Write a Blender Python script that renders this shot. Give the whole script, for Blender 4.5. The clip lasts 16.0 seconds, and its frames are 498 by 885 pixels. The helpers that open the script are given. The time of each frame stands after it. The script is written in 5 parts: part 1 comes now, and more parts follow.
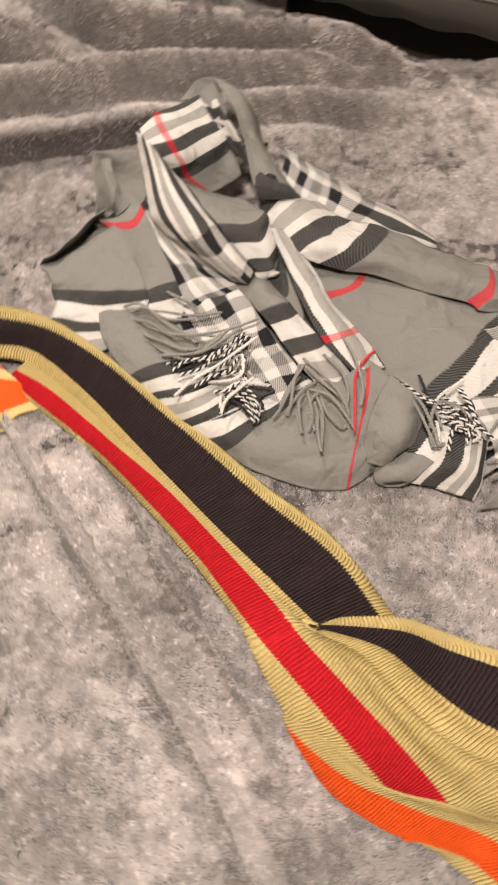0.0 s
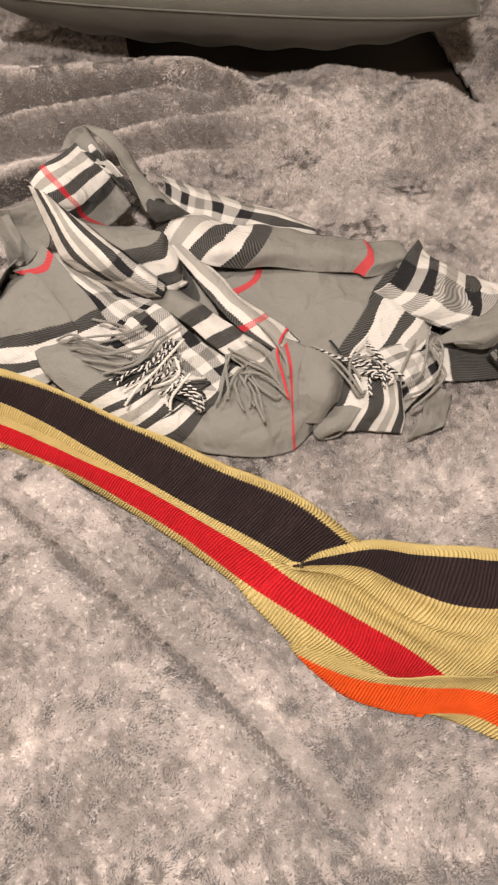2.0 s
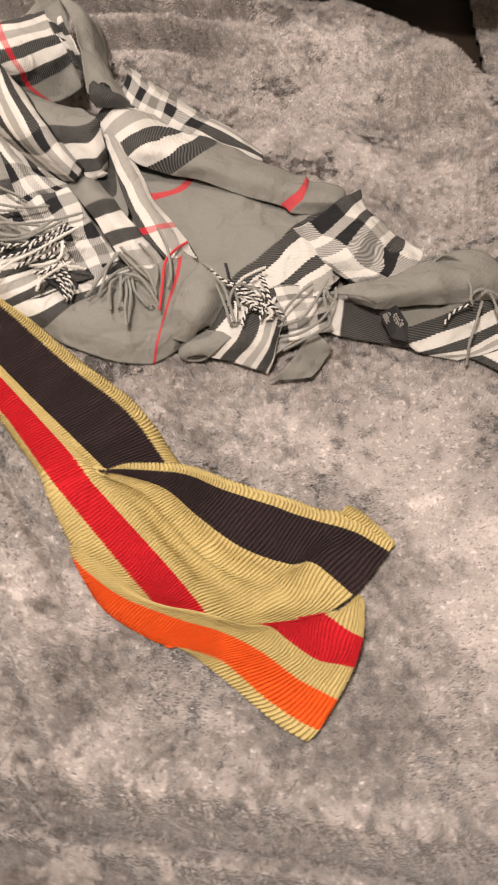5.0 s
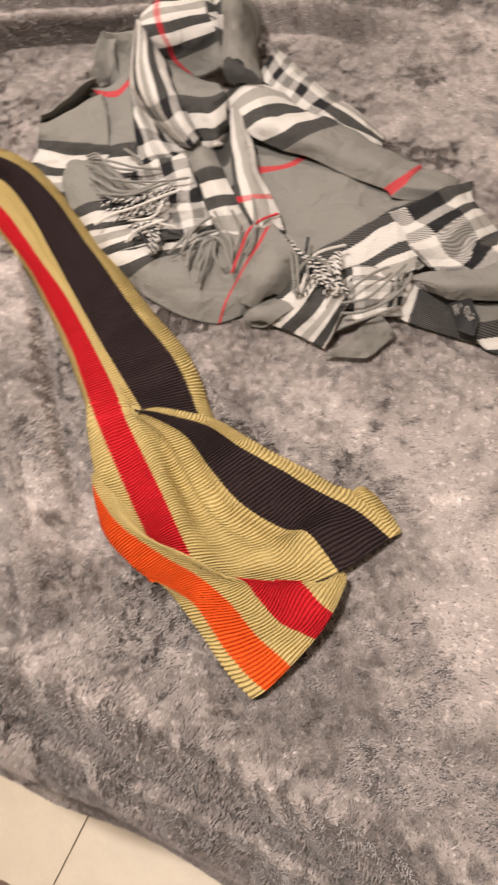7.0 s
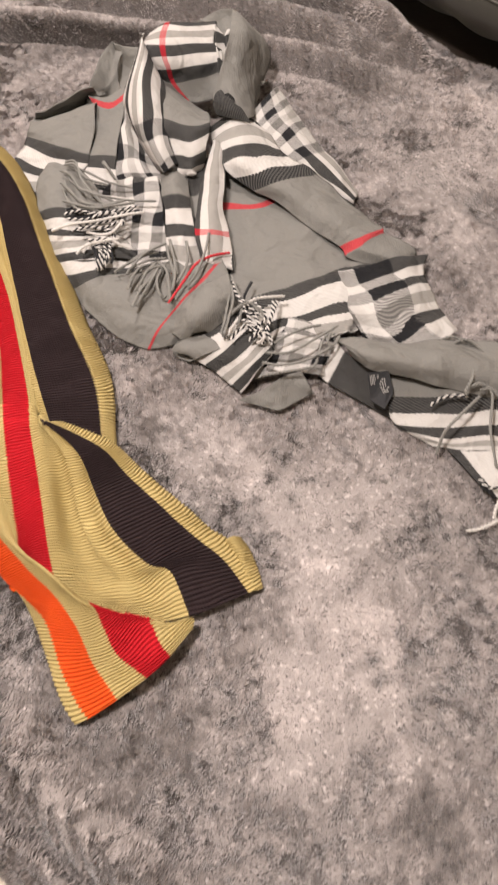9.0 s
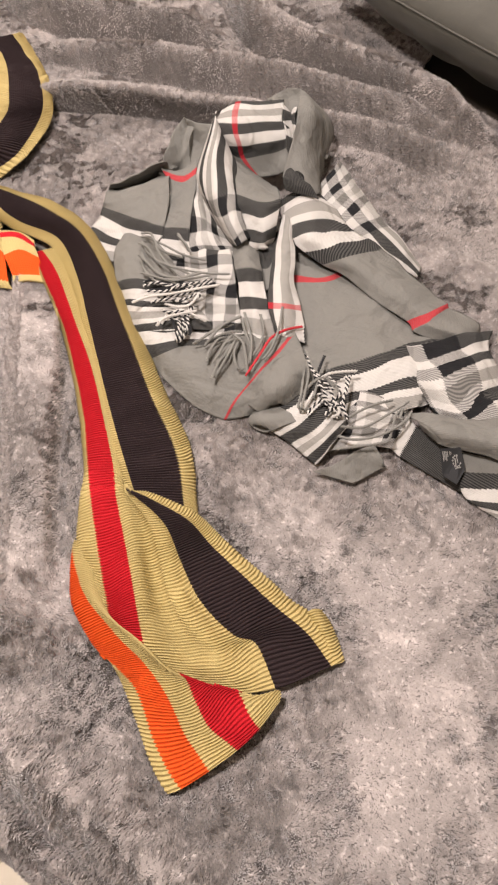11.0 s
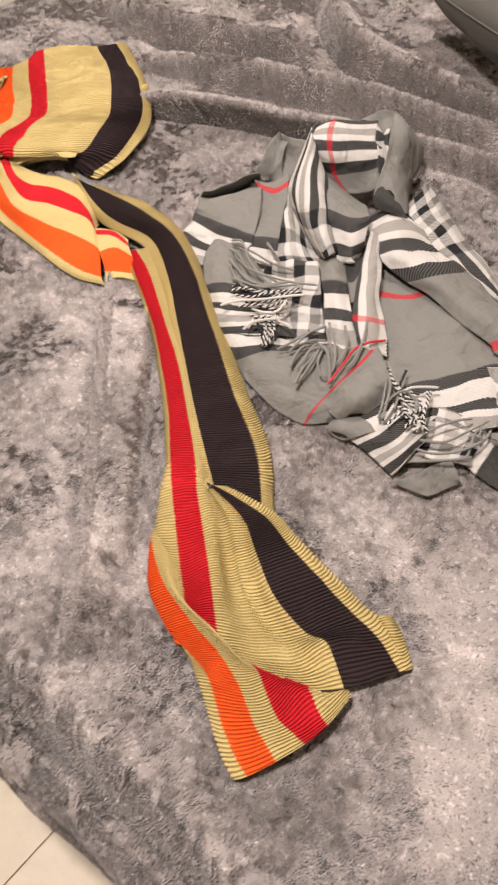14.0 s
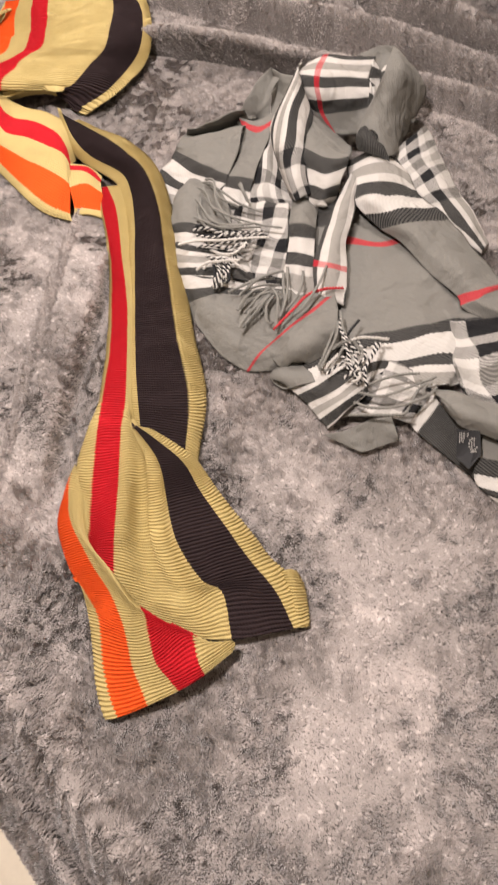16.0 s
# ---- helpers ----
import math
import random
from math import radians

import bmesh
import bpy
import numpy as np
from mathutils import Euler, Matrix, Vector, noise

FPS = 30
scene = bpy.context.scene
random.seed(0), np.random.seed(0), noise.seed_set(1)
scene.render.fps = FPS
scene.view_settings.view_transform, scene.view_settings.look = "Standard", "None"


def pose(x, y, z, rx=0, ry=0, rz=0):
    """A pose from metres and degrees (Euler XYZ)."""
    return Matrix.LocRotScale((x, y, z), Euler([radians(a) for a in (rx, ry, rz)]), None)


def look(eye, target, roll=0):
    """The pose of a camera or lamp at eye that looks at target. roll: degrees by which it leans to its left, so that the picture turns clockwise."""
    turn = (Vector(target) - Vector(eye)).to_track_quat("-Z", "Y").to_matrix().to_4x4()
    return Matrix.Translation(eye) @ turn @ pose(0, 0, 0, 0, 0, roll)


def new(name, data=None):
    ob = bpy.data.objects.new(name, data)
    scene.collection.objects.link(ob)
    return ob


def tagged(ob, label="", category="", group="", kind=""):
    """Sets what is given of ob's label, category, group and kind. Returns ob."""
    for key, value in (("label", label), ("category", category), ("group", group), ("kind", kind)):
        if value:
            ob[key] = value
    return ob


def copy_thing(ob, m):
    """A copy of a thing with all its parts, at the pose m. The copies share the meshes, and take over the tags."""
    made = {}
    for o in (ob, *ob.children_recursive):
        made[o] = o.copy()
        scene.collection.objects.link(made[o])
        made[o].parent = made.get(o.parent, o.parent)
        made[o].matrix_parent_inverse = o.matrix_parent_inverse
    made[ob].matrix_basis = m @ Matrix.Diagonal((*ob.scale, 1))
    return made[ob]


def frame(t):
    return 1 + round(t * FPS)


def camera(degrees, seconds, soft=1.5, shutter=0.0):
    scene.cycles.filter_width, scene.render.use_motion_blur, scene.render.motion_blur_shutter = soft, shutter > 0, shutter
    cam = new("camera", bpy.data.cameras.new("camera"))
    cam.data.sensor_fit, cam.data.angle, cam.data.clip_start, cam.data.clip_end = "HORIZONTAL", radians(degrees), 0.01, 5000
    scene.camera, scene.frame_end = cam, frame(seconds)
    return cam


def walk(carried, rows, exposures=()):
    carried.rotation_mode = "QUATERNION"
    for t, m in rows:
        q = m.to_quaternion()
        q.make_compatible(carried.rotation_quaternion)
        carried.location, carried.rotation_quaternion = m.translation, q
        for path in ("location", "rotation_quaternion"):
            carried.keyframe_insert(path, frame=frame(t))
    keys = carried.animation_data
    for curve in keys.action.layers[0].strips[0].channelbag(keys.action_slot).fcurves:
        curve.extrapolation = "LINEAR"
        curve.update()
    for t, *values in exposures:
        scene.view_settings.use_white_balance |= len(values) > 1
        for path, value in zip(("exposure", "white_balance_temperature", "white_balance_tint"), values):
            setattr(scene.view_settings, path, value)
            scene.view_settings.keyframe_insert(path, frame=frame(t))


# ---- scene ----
cam = camera(36.2, 16.0, soft=2.2, shutter=0.5)
PATH = [
    (0, (0.069, 0.037, 1.445), (-0.011, 1.109, -0.241), -1.7),
    (0.5, (-0.039, -0.013, 1.504), (0.057, 1.079, -0.169), -6.6),
    (1, (-0.132, -0.097, 1.526), (0.068, 0.977, -0.149), -7.9),
    (1.5, (-0.02, -0.083, 1.51), (0.207, 1.013, -0.147), -2.9),
    (2, (0.009, -0.086, 1.516), (0.161, 1.032, -0.136), -5.2),
    (2.5, (0.007, -0.111, 1.515), (0.147, 1.008, -0.138), -7.3),
    (3, (-0.017, -0.119, 1.523), (0.151, 1.001, -0.126), -6.5),
    (3.5, (-0.016, -0.117, 1.534), (0.191, 0.998, -0.114), -4.9),
    (4, (0.044, -0.127, 1.515), (0.252, 1.022, -0.108), -5.1),
    (4.5, (0.159, -0.139, 1.454), (0.32, 0.915, -0.238), 2.2),
    (7, (0.49, -0.17, 1.412), (0.055, 0.833, -0.263), -7.4),
    (7.5, (0.457, -0.255, 1.455), (-0.111, 0.684, -0.217), -7.9),
    (8, (0.517, -0.394, 1.459), (-0.005, 0.588, -0.203), -3.3),
    (8.5, (0.594, -0.3, 1.464), (0.171, 0.703, -0.214), 0.9),
    (9, (0.627, -0.084, 1.449), (0.155, 0.916, -0.218), 1.7),
    (9.5, (0.595, -0.055, 1.462), (0.05, 0.921, -0.196), -1.5),
    (12, (0.522, -0.159, 1.53), (-0.019, 0.91, -0.071), 4.0),
    (12.5, (0.509, -0.183, 1.527), (-0.051, 0.875, -0.075), 5.1),
    (13, (0.475, -0.203, 1.526), (-0.109, 0.84, -0.077), 5.1),
    (13.5, (0.463, -0.207, 1.53), (-0.147, 0.826, -0.071), 4.4),
    (14, (0.492, -0.169, 1.522), (-0.142, 0.857, -0.073), 2.3),
    (14.5, (0.55, -0.089, 1.513), (-0.108, 0.924, -0.081), 1.6),
    (15, (0.591, -0.028, 1.492), (-0.093, 0.938, -0.12), 2.2),
    (15.5, (0.625, -0.052, 1.503), (-0.105, 0.854, -0.124), 1.6),
    (16, (0.67, -0.038, 1.476), (-0.084, 0.804, -0.174), -2.5),
]
walk(cam, [(t, look(eye, target, roll)) for t, eye, target, roll in PATH],
     [(0, 0.0, 6550, 7.5), (4.5, 0.05, 6550, 7.5), (7.0, 0.0, 6500, 9), (8.0, 0.05, 6450, 10), (9.0, 0.04, 6260, 10), (16.0, 0.03, 6300, 10)])

# ---- light ----
world = bpy.data.worlds.new("room_air")
scene.world = world
world.use_nodes = True
world.node_tree.nodes["Background"].inputs[0].default_value = (1.0, 0.9, 0.8, 1)
world.node_tree.nodes["Background"].inputs[1].default_value = 0.05


def lamp(name, where, aim, size, watts, colour):
    data = bpy.data.lights.new(name, "AREA")
    data.shape, data.size, data.energy, data.color = "DISK", size, watts, colour
    ob = new(name, data)
    ob.matrix_world = look(where, aim)
    return ob


WARM = (1.0, 0.875, 0.815)
# both unseen: far lamp assumed from shadows, near one added to brighten the floor
LAMPS = [((-0.65, 1.90, 2.92), 58), ((-0.15, -0.15, 2.92), 88)]
for where, watts in LAMPS:
    lamp("unseen_lamp_glow", where, (where[0], where[1], 0), 0.30, watts, WARM)


# ---- materials ----
class Mat:
    """A node material with short calls for its nodes."""

    def __init__(self, name, roughness=0.8, metallic=0.0, sheen=0.0):
        self.m = bpy.data.materials.new(name)
        self.m.use_nodes = True
        self.t = self.m.node_tree
        self.b = self.t.nodes["Principled BSDF"]
        self.b.inputs["Roughness"].default_value = roughness
        self.b.inputs["Metallic"].default_value = metallic
        self.b.inputs["Specular IOR Level"].default_value = 0.25
        if sheen:
            self.b.inputs["Sheen Weight"].default_value = sheen
            self.b.inputs["Sheen Roughness"].default_value = 0.4
        self.bumps = None

    def node(self, kind, **sets):
        n = self.t.nodes.new(kind)
        for key, value in sets.items():
            setattr(n, key, value)
        return n

    def link(self, a, b):
        self.t.links.new(a, b)

    def value(self, socket, v):
        if isinstance(v, bpy.types.NodeSocket):
            self.link(v, socket)
        else:
            socket.default_value = v

    def math(self, op, a, b=0.0, c=0.0):
        n = self.node("ShaderNodeMath", operation=op)
        for s, v in zip(n.inputs, (a, b, c)):
            self.value(s, v)
        return n.outputs[0]

    def where(self, kind="Object"):
        return self.node("ShaderNodeTexCoord").outputs[kind]

    def noise(self, vector, scale, detail=3.0, rough=0.55, distort=0.0):
        n = self.node("ShaderNodeTexNoise")
        self.link(vector, n.inputs["Vector"])
        n.inputs["Scale"].default_value, n.inputs["Detail"].default_value = scale, detail
        n.inputs["Roughness"].default_value, n.inputs["Distortion"].default_value = rough, distort
        return n.outputs["Fac"]

    def ramp(self, fac, stops, step=False):
        n = self.node("ShaderNodeValToRGB")
        n.color_ramp.interpolation = "CONSTANT" if step else "LINEAR"
        e = n.color_ramp.elements
        while len(e) < len(stops):
            e.new(0.5)
        for k, (at, c) in enumerate(stops):
            e[k].position = at
            e[k].color = (*c, 1)
        self.link(fac, n.inputs[0])
        return n.outputs[0]

    def mix(self, fac, a, b, how="MIX"):
        n = self.node("ShaderNodeMix", data_type="RGBA", blend_type=how)
        self.value(n.inputs["Factor"], fac)
        for s, v in ((n.inputs[6], a), (n.inputs[7], b)):
            self.value(s, (*v, 1) if isinstance(v, tuple) else v)
        return n.outputs[2]

    def colour(self, v):
        self.value(self.b.inputs["Base Color"], (*v, 1) if isinstance(v, tuple) else v)
        return self

    def bump(self, height, distance, strength=1.0):
        n = self.node("ShaderNodeBump")
        n.inputs["Strength"].default_value, n.inputs["Distance"].default_value = strength, distance
        self.link(height, n.inputs["Height"])
        if self.bumps:
            self.link(self.bumps, n.inputs["Normal"])
        self.bumps = n.outputs[0]
        self.link(self.bumps, self.b.inputs["Normal"])
        return self


def grey(v):
    return (v, v, v)


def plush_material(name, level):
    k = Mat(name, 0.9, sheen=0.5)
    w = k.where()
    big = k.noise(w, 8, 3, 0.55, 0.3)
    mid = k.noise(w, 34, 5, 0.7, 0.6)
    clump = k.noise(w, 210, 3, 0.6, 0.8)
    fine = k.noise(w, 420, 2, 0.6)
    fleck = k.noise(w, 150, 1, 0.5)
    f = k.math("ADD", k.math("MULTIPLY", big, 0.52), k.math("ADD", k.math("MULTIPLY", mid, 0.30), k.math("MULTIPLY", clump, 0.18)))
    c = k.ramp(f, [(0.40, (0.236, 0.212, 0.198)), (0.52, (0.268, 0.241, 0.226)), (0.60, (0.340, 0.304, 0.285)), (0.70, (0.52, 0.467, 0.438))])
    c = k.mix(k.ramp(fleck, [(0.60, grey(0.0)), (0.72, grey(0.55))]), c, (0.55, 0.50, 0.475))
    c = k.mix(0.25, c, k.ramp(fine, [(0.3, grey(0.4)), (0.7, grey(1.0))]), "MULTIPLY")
    # level scales one plush colour, down for shaded roots, up for lit tips
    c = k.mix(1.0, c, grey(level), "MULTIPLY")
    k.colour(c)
    k.bump(fine, 0.003, 0.6)
    k.bump(mid, 0.004, 0.25)
    return k.m


GOLD, ORANGE, RED, BLACK = (0.57, 0.450, 0.188), (0.80, 0.100, 0.010), (0.53, 0.009, 0.018), (0.027, 0.016, 0.017)


def knit_material():
    """Lengthwise stripes by u, cross ribs by v; both in metres of the cloth."""
    k = Mat("ribbed_knit", 0.92)
    s = k.node("ShaderNodeSeparateXYZ")
    k.link(k.node("ShaderNodeUVMap").outputs[0], s.inputs[0])
    u, v = s.outputs[0], s.outputs[1]
    rib = k.math("ABSOLUTE", k.math("SINE", k.math("MULTIPLY", v, math.pi / RIB)))
    w = k.where()
    wob = k.math("ADD", k.math("MULTIPLY", rib, 0.0014), k.math("MULTIPLY", k.noise(w, 260, 2), 0.0016))
    c = k.ramp(k.math("MULTIPLY", k.math("ADD", u, wob), 2.5), [(2.5 * a, b) for a, b in
               ((0, GOLD), (0.016, ORANGE), (0.058, GOLD), (0.098, RED), (0.140, GOLD), (0.287, BLACK), (0.360, GOLD))], True)
    fine = k.noise(w, 900, 2, 0.6)
    patch = k.noise(w, 25, 3)
    c = k.mix(0.5, c, k.ramp(fine, [(0.25, grey(0.55)), (0.7, grey(1.0))]), "MULTIPLY")
    c = k.mix(0.25, c, k.ramp(patch, [(0.3, grey(0.7)), (0.7, grey(1.0))]), "MULTIPLY")
    k.colour(c)
    st = k.math("SINE", k.math("MULTIPLY", k.math("ADD", u, k.math("MULTIPLY", rib, 0.001)), 2 * math.pi / 0.0035))
    k.bump(rib, 0.0022, 0.7)
    k.bump(st, 0.0004, 0.4)
    k.bump(fine, 0.0008, 0.4)
    return k.m


RIB = 0.0043
PERIOD = 0.58
FIELD, DARK, WHITE, PALE = (0.190, 0.185, 0.167), (0.012, 0.012, 0.013), (0.53, 0.51, 0.476), (0.29, 0.277, 0.252)
CHECK_RED = (0.44, 0.018, 0.030)


def plaid_material():
    """A check of bands in both directions with a red line between them, in a fine twill."""
    k = Mat("wool_check", 0.95)
    s = k.node("ShaderNodeSeparateXYZ")
    k.link(k.node("ShaderNodeUVMap").outputs[0], s.inputs[0])
    u, v = s.outputs[0], s.outputs[1]
    w = k.where()
    half = PERIOD / 2
    stops = [(0, PALE), (0.009, WHITE), (0.022, DARK), (0.040, WHITE), (0.066, DARK), (0.090, FIELD), (0.2845, CHECK_RED)]

    def bands(x):
        d = k.math("PINGPONG", x, half)
        far = k.math("DIVIDE", d, half)
        hold = k.ramp(far, [(a / half, grey(0.97 if c == WHITE else 0.93 if c == PALE else 0.80)) for a, c in stops], True)
        return k.ramp(far, [(a / half, c) for a, c in stops], True), k.math("LESS_THAN", d, 0.090), hold

    slub = k.math("MULTIPLY", k.noise(w, 160, 2), 0.0006)
    wave = k.math("SINE", k.math("MULTIPLY", k.math("ADD", k.math("ADD", u, v), slub), 2 * math.pi / 0.0040))
    twill = k.math("MAXIMUM", k.math("MINIMUM", k.math("MULTIPLY", wave, 1.6), 1.0), -1.0)
    wob = k.math("MULTIPLY", wave, 0.0007)
    cu, bu, hu = bands(k.math("ADD", u, wob))
    cv, bv, hv = bands(k.math("ADD", v, wob))
    both = k.math("MULTIPLY", bu, bv)
    # a band over the plain field shows its own colour; two bands mix thread by thread
    only_u, only_v = k.math("MULTIPLY", bu, k.math("SUBTRACT", 1.0, bv)), k.math("MULTIPLY", bv, k.math("SUBTRACT", 1.0, bu))
    cover = k.math("ADD", k.math("MULTIPLY", only_u, hu), k.math("MULTIPLY", only_v, hv))
    lean = k.math("ADD", 0.5, k.math("SUBTRACT", k.math("MULTIPLY", only_v, k.math("SUBTRACT", hv, 0.5)), k.math("MULTIPLY", only_u, k.math("SUBTRACT", hu, 0.5))))
    single = k.math("MULTIPLY", k.math("ADD", only_u, only_v), k.math("MULTIPLY", k.math("SUBTRACT", 1.0, cover), 0.7))
    amount = k.math("ADD", 0.02, k.math("ADD", k.math("MULTIPLY", both, 0.17), single))
    shift = k.math("ADD", lean, k.math("MULTIPLY", twill, amount))
    plain_u = k.math("LESS_THAN", k.math("PINGPONG", u, half), 0.2845)
    plain_v = k.math("LESS_THAN", k.math("PINGPONG", v, half), 0.2845)
    reds = k.math("SUBTRACT", 1.0, k.math("MULTIPLY", plain_u, plain_v))
    c = k.mix(k.math("MINIMUM", k.math("MAXIMUM", shift, 0.0), 1.0), cu, cv)
    red = k.mix(k.math("ADD", 0.36, k.math("MULTIPLY", twill, 0.16)), CHECK_RED, c)
    c = k.mix(reds, c, red)
    fine = k.noise(w, 700, 2, 0.6)
    c = k.mix(0.3, c, k.ramp(fine, [(0.25, grey(0.6)), (0.7, grey(1.0))]), "MULTIPLY")
    k.colour(c)
    k.bump(twill, 0.0004, 0.35)
    k.bump(fine, 0.0006, 0.3)
    k.bump(k.noise(w, 38, 3), 0.009, 0.6)
    k.bump(k.noise(w, 13, 2, 0.5, 0.8), 0.03, 0.5)
    return k.m


def woven(name, colour, rough=0.85, grain=600, relief=0.0006, dark=0.7):
    k = Mat(name, rough, sheen=0.1)
    w = k.where()
    fine, big = k.noise(w, grain, 2), k.noise(w, 14, 4)
    c = k.mix(0.5, colour, k.ramp(fine, [(0.3, grey(dark)), (0.7, grey(1.0))]), "MULTIPLY")
    c = k.mix(0.4, c, k.ramp(big, [(0.3, grey(0.75)), (0.7, grey(1.0))]), "MULTIPLY")
    k.colour(c)
    k.bump(fine, relief, 0.5)
    k.bump(big, 0.01, 0.25)
    return k.m


# shade between the fibres is painted: ground darkened, tips brightened
M_PLUSH = plush_material("plush_ground_shaded", 0.66)
M_PILE = plush_material("plush_tips_lit", 1.52)
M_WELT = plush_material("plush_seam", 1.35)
M_KNIT = knit_material()
M_PLAID = plaid_material()
M_PILLOW = woven("pillow_cotton", (0.100, 0.096, 0.082), 0.75, 900, 0.0003)
M_RUG = woven("rug_pile", (0.33, 0.235, 0.170), 0.95, 60, 0.012, 0.35)
M_TILE = woven("cream_tile", (0.66, 0.58, 0.45), 0.42, 120, 0.00005, 0.93)
M_GROUT = woven("grout", (0.55, 0.49, 0.39), 0.9, 500, 0.0004)
M_WALL = woven("wall_paint", (0.74, 0.69, 0.62), 0.9, 200, 0.0004, 0.94)
M_WOOD = woven("dark_wood", (0.10, 0.06, 0.04), 0.5, 160, 0.0002)
# near-black, so that the gap below the pillow looks shaded
M_SHEET = woven("mattress_cover_dark", (0.035, 0.024, 0.016), 0.9)
M_STRAND = woven("fringe_grey", (0.235, 0.230, 0.208))
M_STRAND_W = woven("fringe_white", (0.64, 0.615, 0.57))
M_STRAND_K = woven("fringe_black", (0.022, 0.022, 0.024))
M_STRAND_R = woven("fringe_red", (0.52, 0.035, 0.045))
M_MARK = woven("label_thread", (0.30, 0.29, 0.27))
M_LABEL = woven("label_black", (0.018, 0.018, 0.019), 0.6)
M_METAL = Mat("lamp_metal", 0.35, 1.0).colour((0.6, 0.58, 0.55)).m


def glow_material():
    k = Mat("lamp_glass", 0.4).colour((0.9, 0.88, 0.85))
    k.b.inputs["Emission Color"].default_value = (1.0, 0.86, 0.70, 1)
    k.b.inputs["Emission Strength"].default_value = 4.0
    return k.m


M_GLOW = glow_material()

# ---- building blocks ----
def mesh_of(name, verts, faces, material, uvs=None, smooth=True):
    me = bpy.data.meshes.new(name)
    me.from_pydata([tuple(v) for v in verts], [], faces)
    me.materials.append(material)
    if smooth:
        me.shade_smooth()
    if uvs is not None:
        layer = me.uv_layers.new(name="cloth")
        idx = np.empty(len(me.loops), dtype=np.int32)
        me.loops.foreach_get("vertex_index", idx)
        layer.data.foreach_set("uv", np.asarray(uvs, dtype=np.float32)[idx].ravel())
    me.update()
    return me


def part(name, data, parent, label=""):
    ob = new(name, data)
    ob.parent = parent
    return tagged(ob, label)


def box(bm, lo, hi, bevel=0.0):
    made = bmesh.ops.create_cube(bm, size=1.0)["verts"]
    for v in made:
        v.co = Vector([(a + b) / 2 + c * (b - a) for a, b, c in zip(lo, hi, v.co)])
    if bevel:
        edges = list({e for v in made for e in v.link_edges})
        bmesh.ops.bevel(bm, geom=edges, offset=bevel, segments=2, affect="EDGES", profile=0.6)


def from_bm(name, bm, material, smooth=False):
    me = bpy.data.meshes.new(name)
    bm.to_mesh(me)
    bm.free()
    me.materials.append(material)
    if smooth:
        me.shade_smooth()
    return me


def block(name, lo, hi, material, bevel=0.0):
    bm = bmesh.new()
    box(bm, lo, hi, bevel)
    return from_bm(name, bm, material)


def spline(points, n, at=None):
    """Catmull-Rom through the points (any width), n samples, or at the given steps along it."""
    p = np.asarray(points, float)
    if len(p) == 1:
        return np.repeat(p, n, 0)
    p = np.vstack([2 * p[0] - p[1], p, 2 * p[-1] - p[-2]])
    s = np.linspace(0, len(p) - 3 - 1e-9, n) if at is None else np.clip(at, 0, len(p) - 3 - 1e-9)
    k = s.astype(int)
    f = (s - k)[:, None]
    a, b, c, d = p[k], p[k + 1], p[k + 2], p[k + 3]
    return 0.5 * (2 * b + (c - a) * f + (2 * a - 5 * b + 4 * c - d) * f**2 + (3 * b - a - 3 * c + d) * f**3)


def line(values, n):
    return np.interp(np.linspace(0, len(values) - 1, n), np.arange(len(values)), values)


# ---- the bed: its near edge runs slightly across the x axis ----
TOP = 0.55
EDGE_Y, EDGE_SLOPE = -0.012, -0.125
AXIS = math.atan(EDGE_SLOPE)


def to_bed(x, y):
    """Along the near edge and inwards from it."""
    c, s = math.cos(AXIS), math.sin(AXIS)
    yy = y - EDGE_Y
    return x * c + yy * s, -x * s + yy * c


def from_bed(a, b):
    c, s = math.cos(AXIS), math.sin(AXIS)
    return a * c - b * s, a * s + b * c + EDGE_Y


# the seam that joins two widths of the plush
SEAM = [(-0.43, 0.80, 0), (-0.29, 0.592, 0), (-0.205, 0.476, 0), (-0.134, 0.383, 0), (-0.069, 0.290, 0), (-0.009, 0.208, 0), (0.044, 0.126, 0), (0.092, 0.046, 0), (0.112, 0.010, 0)]

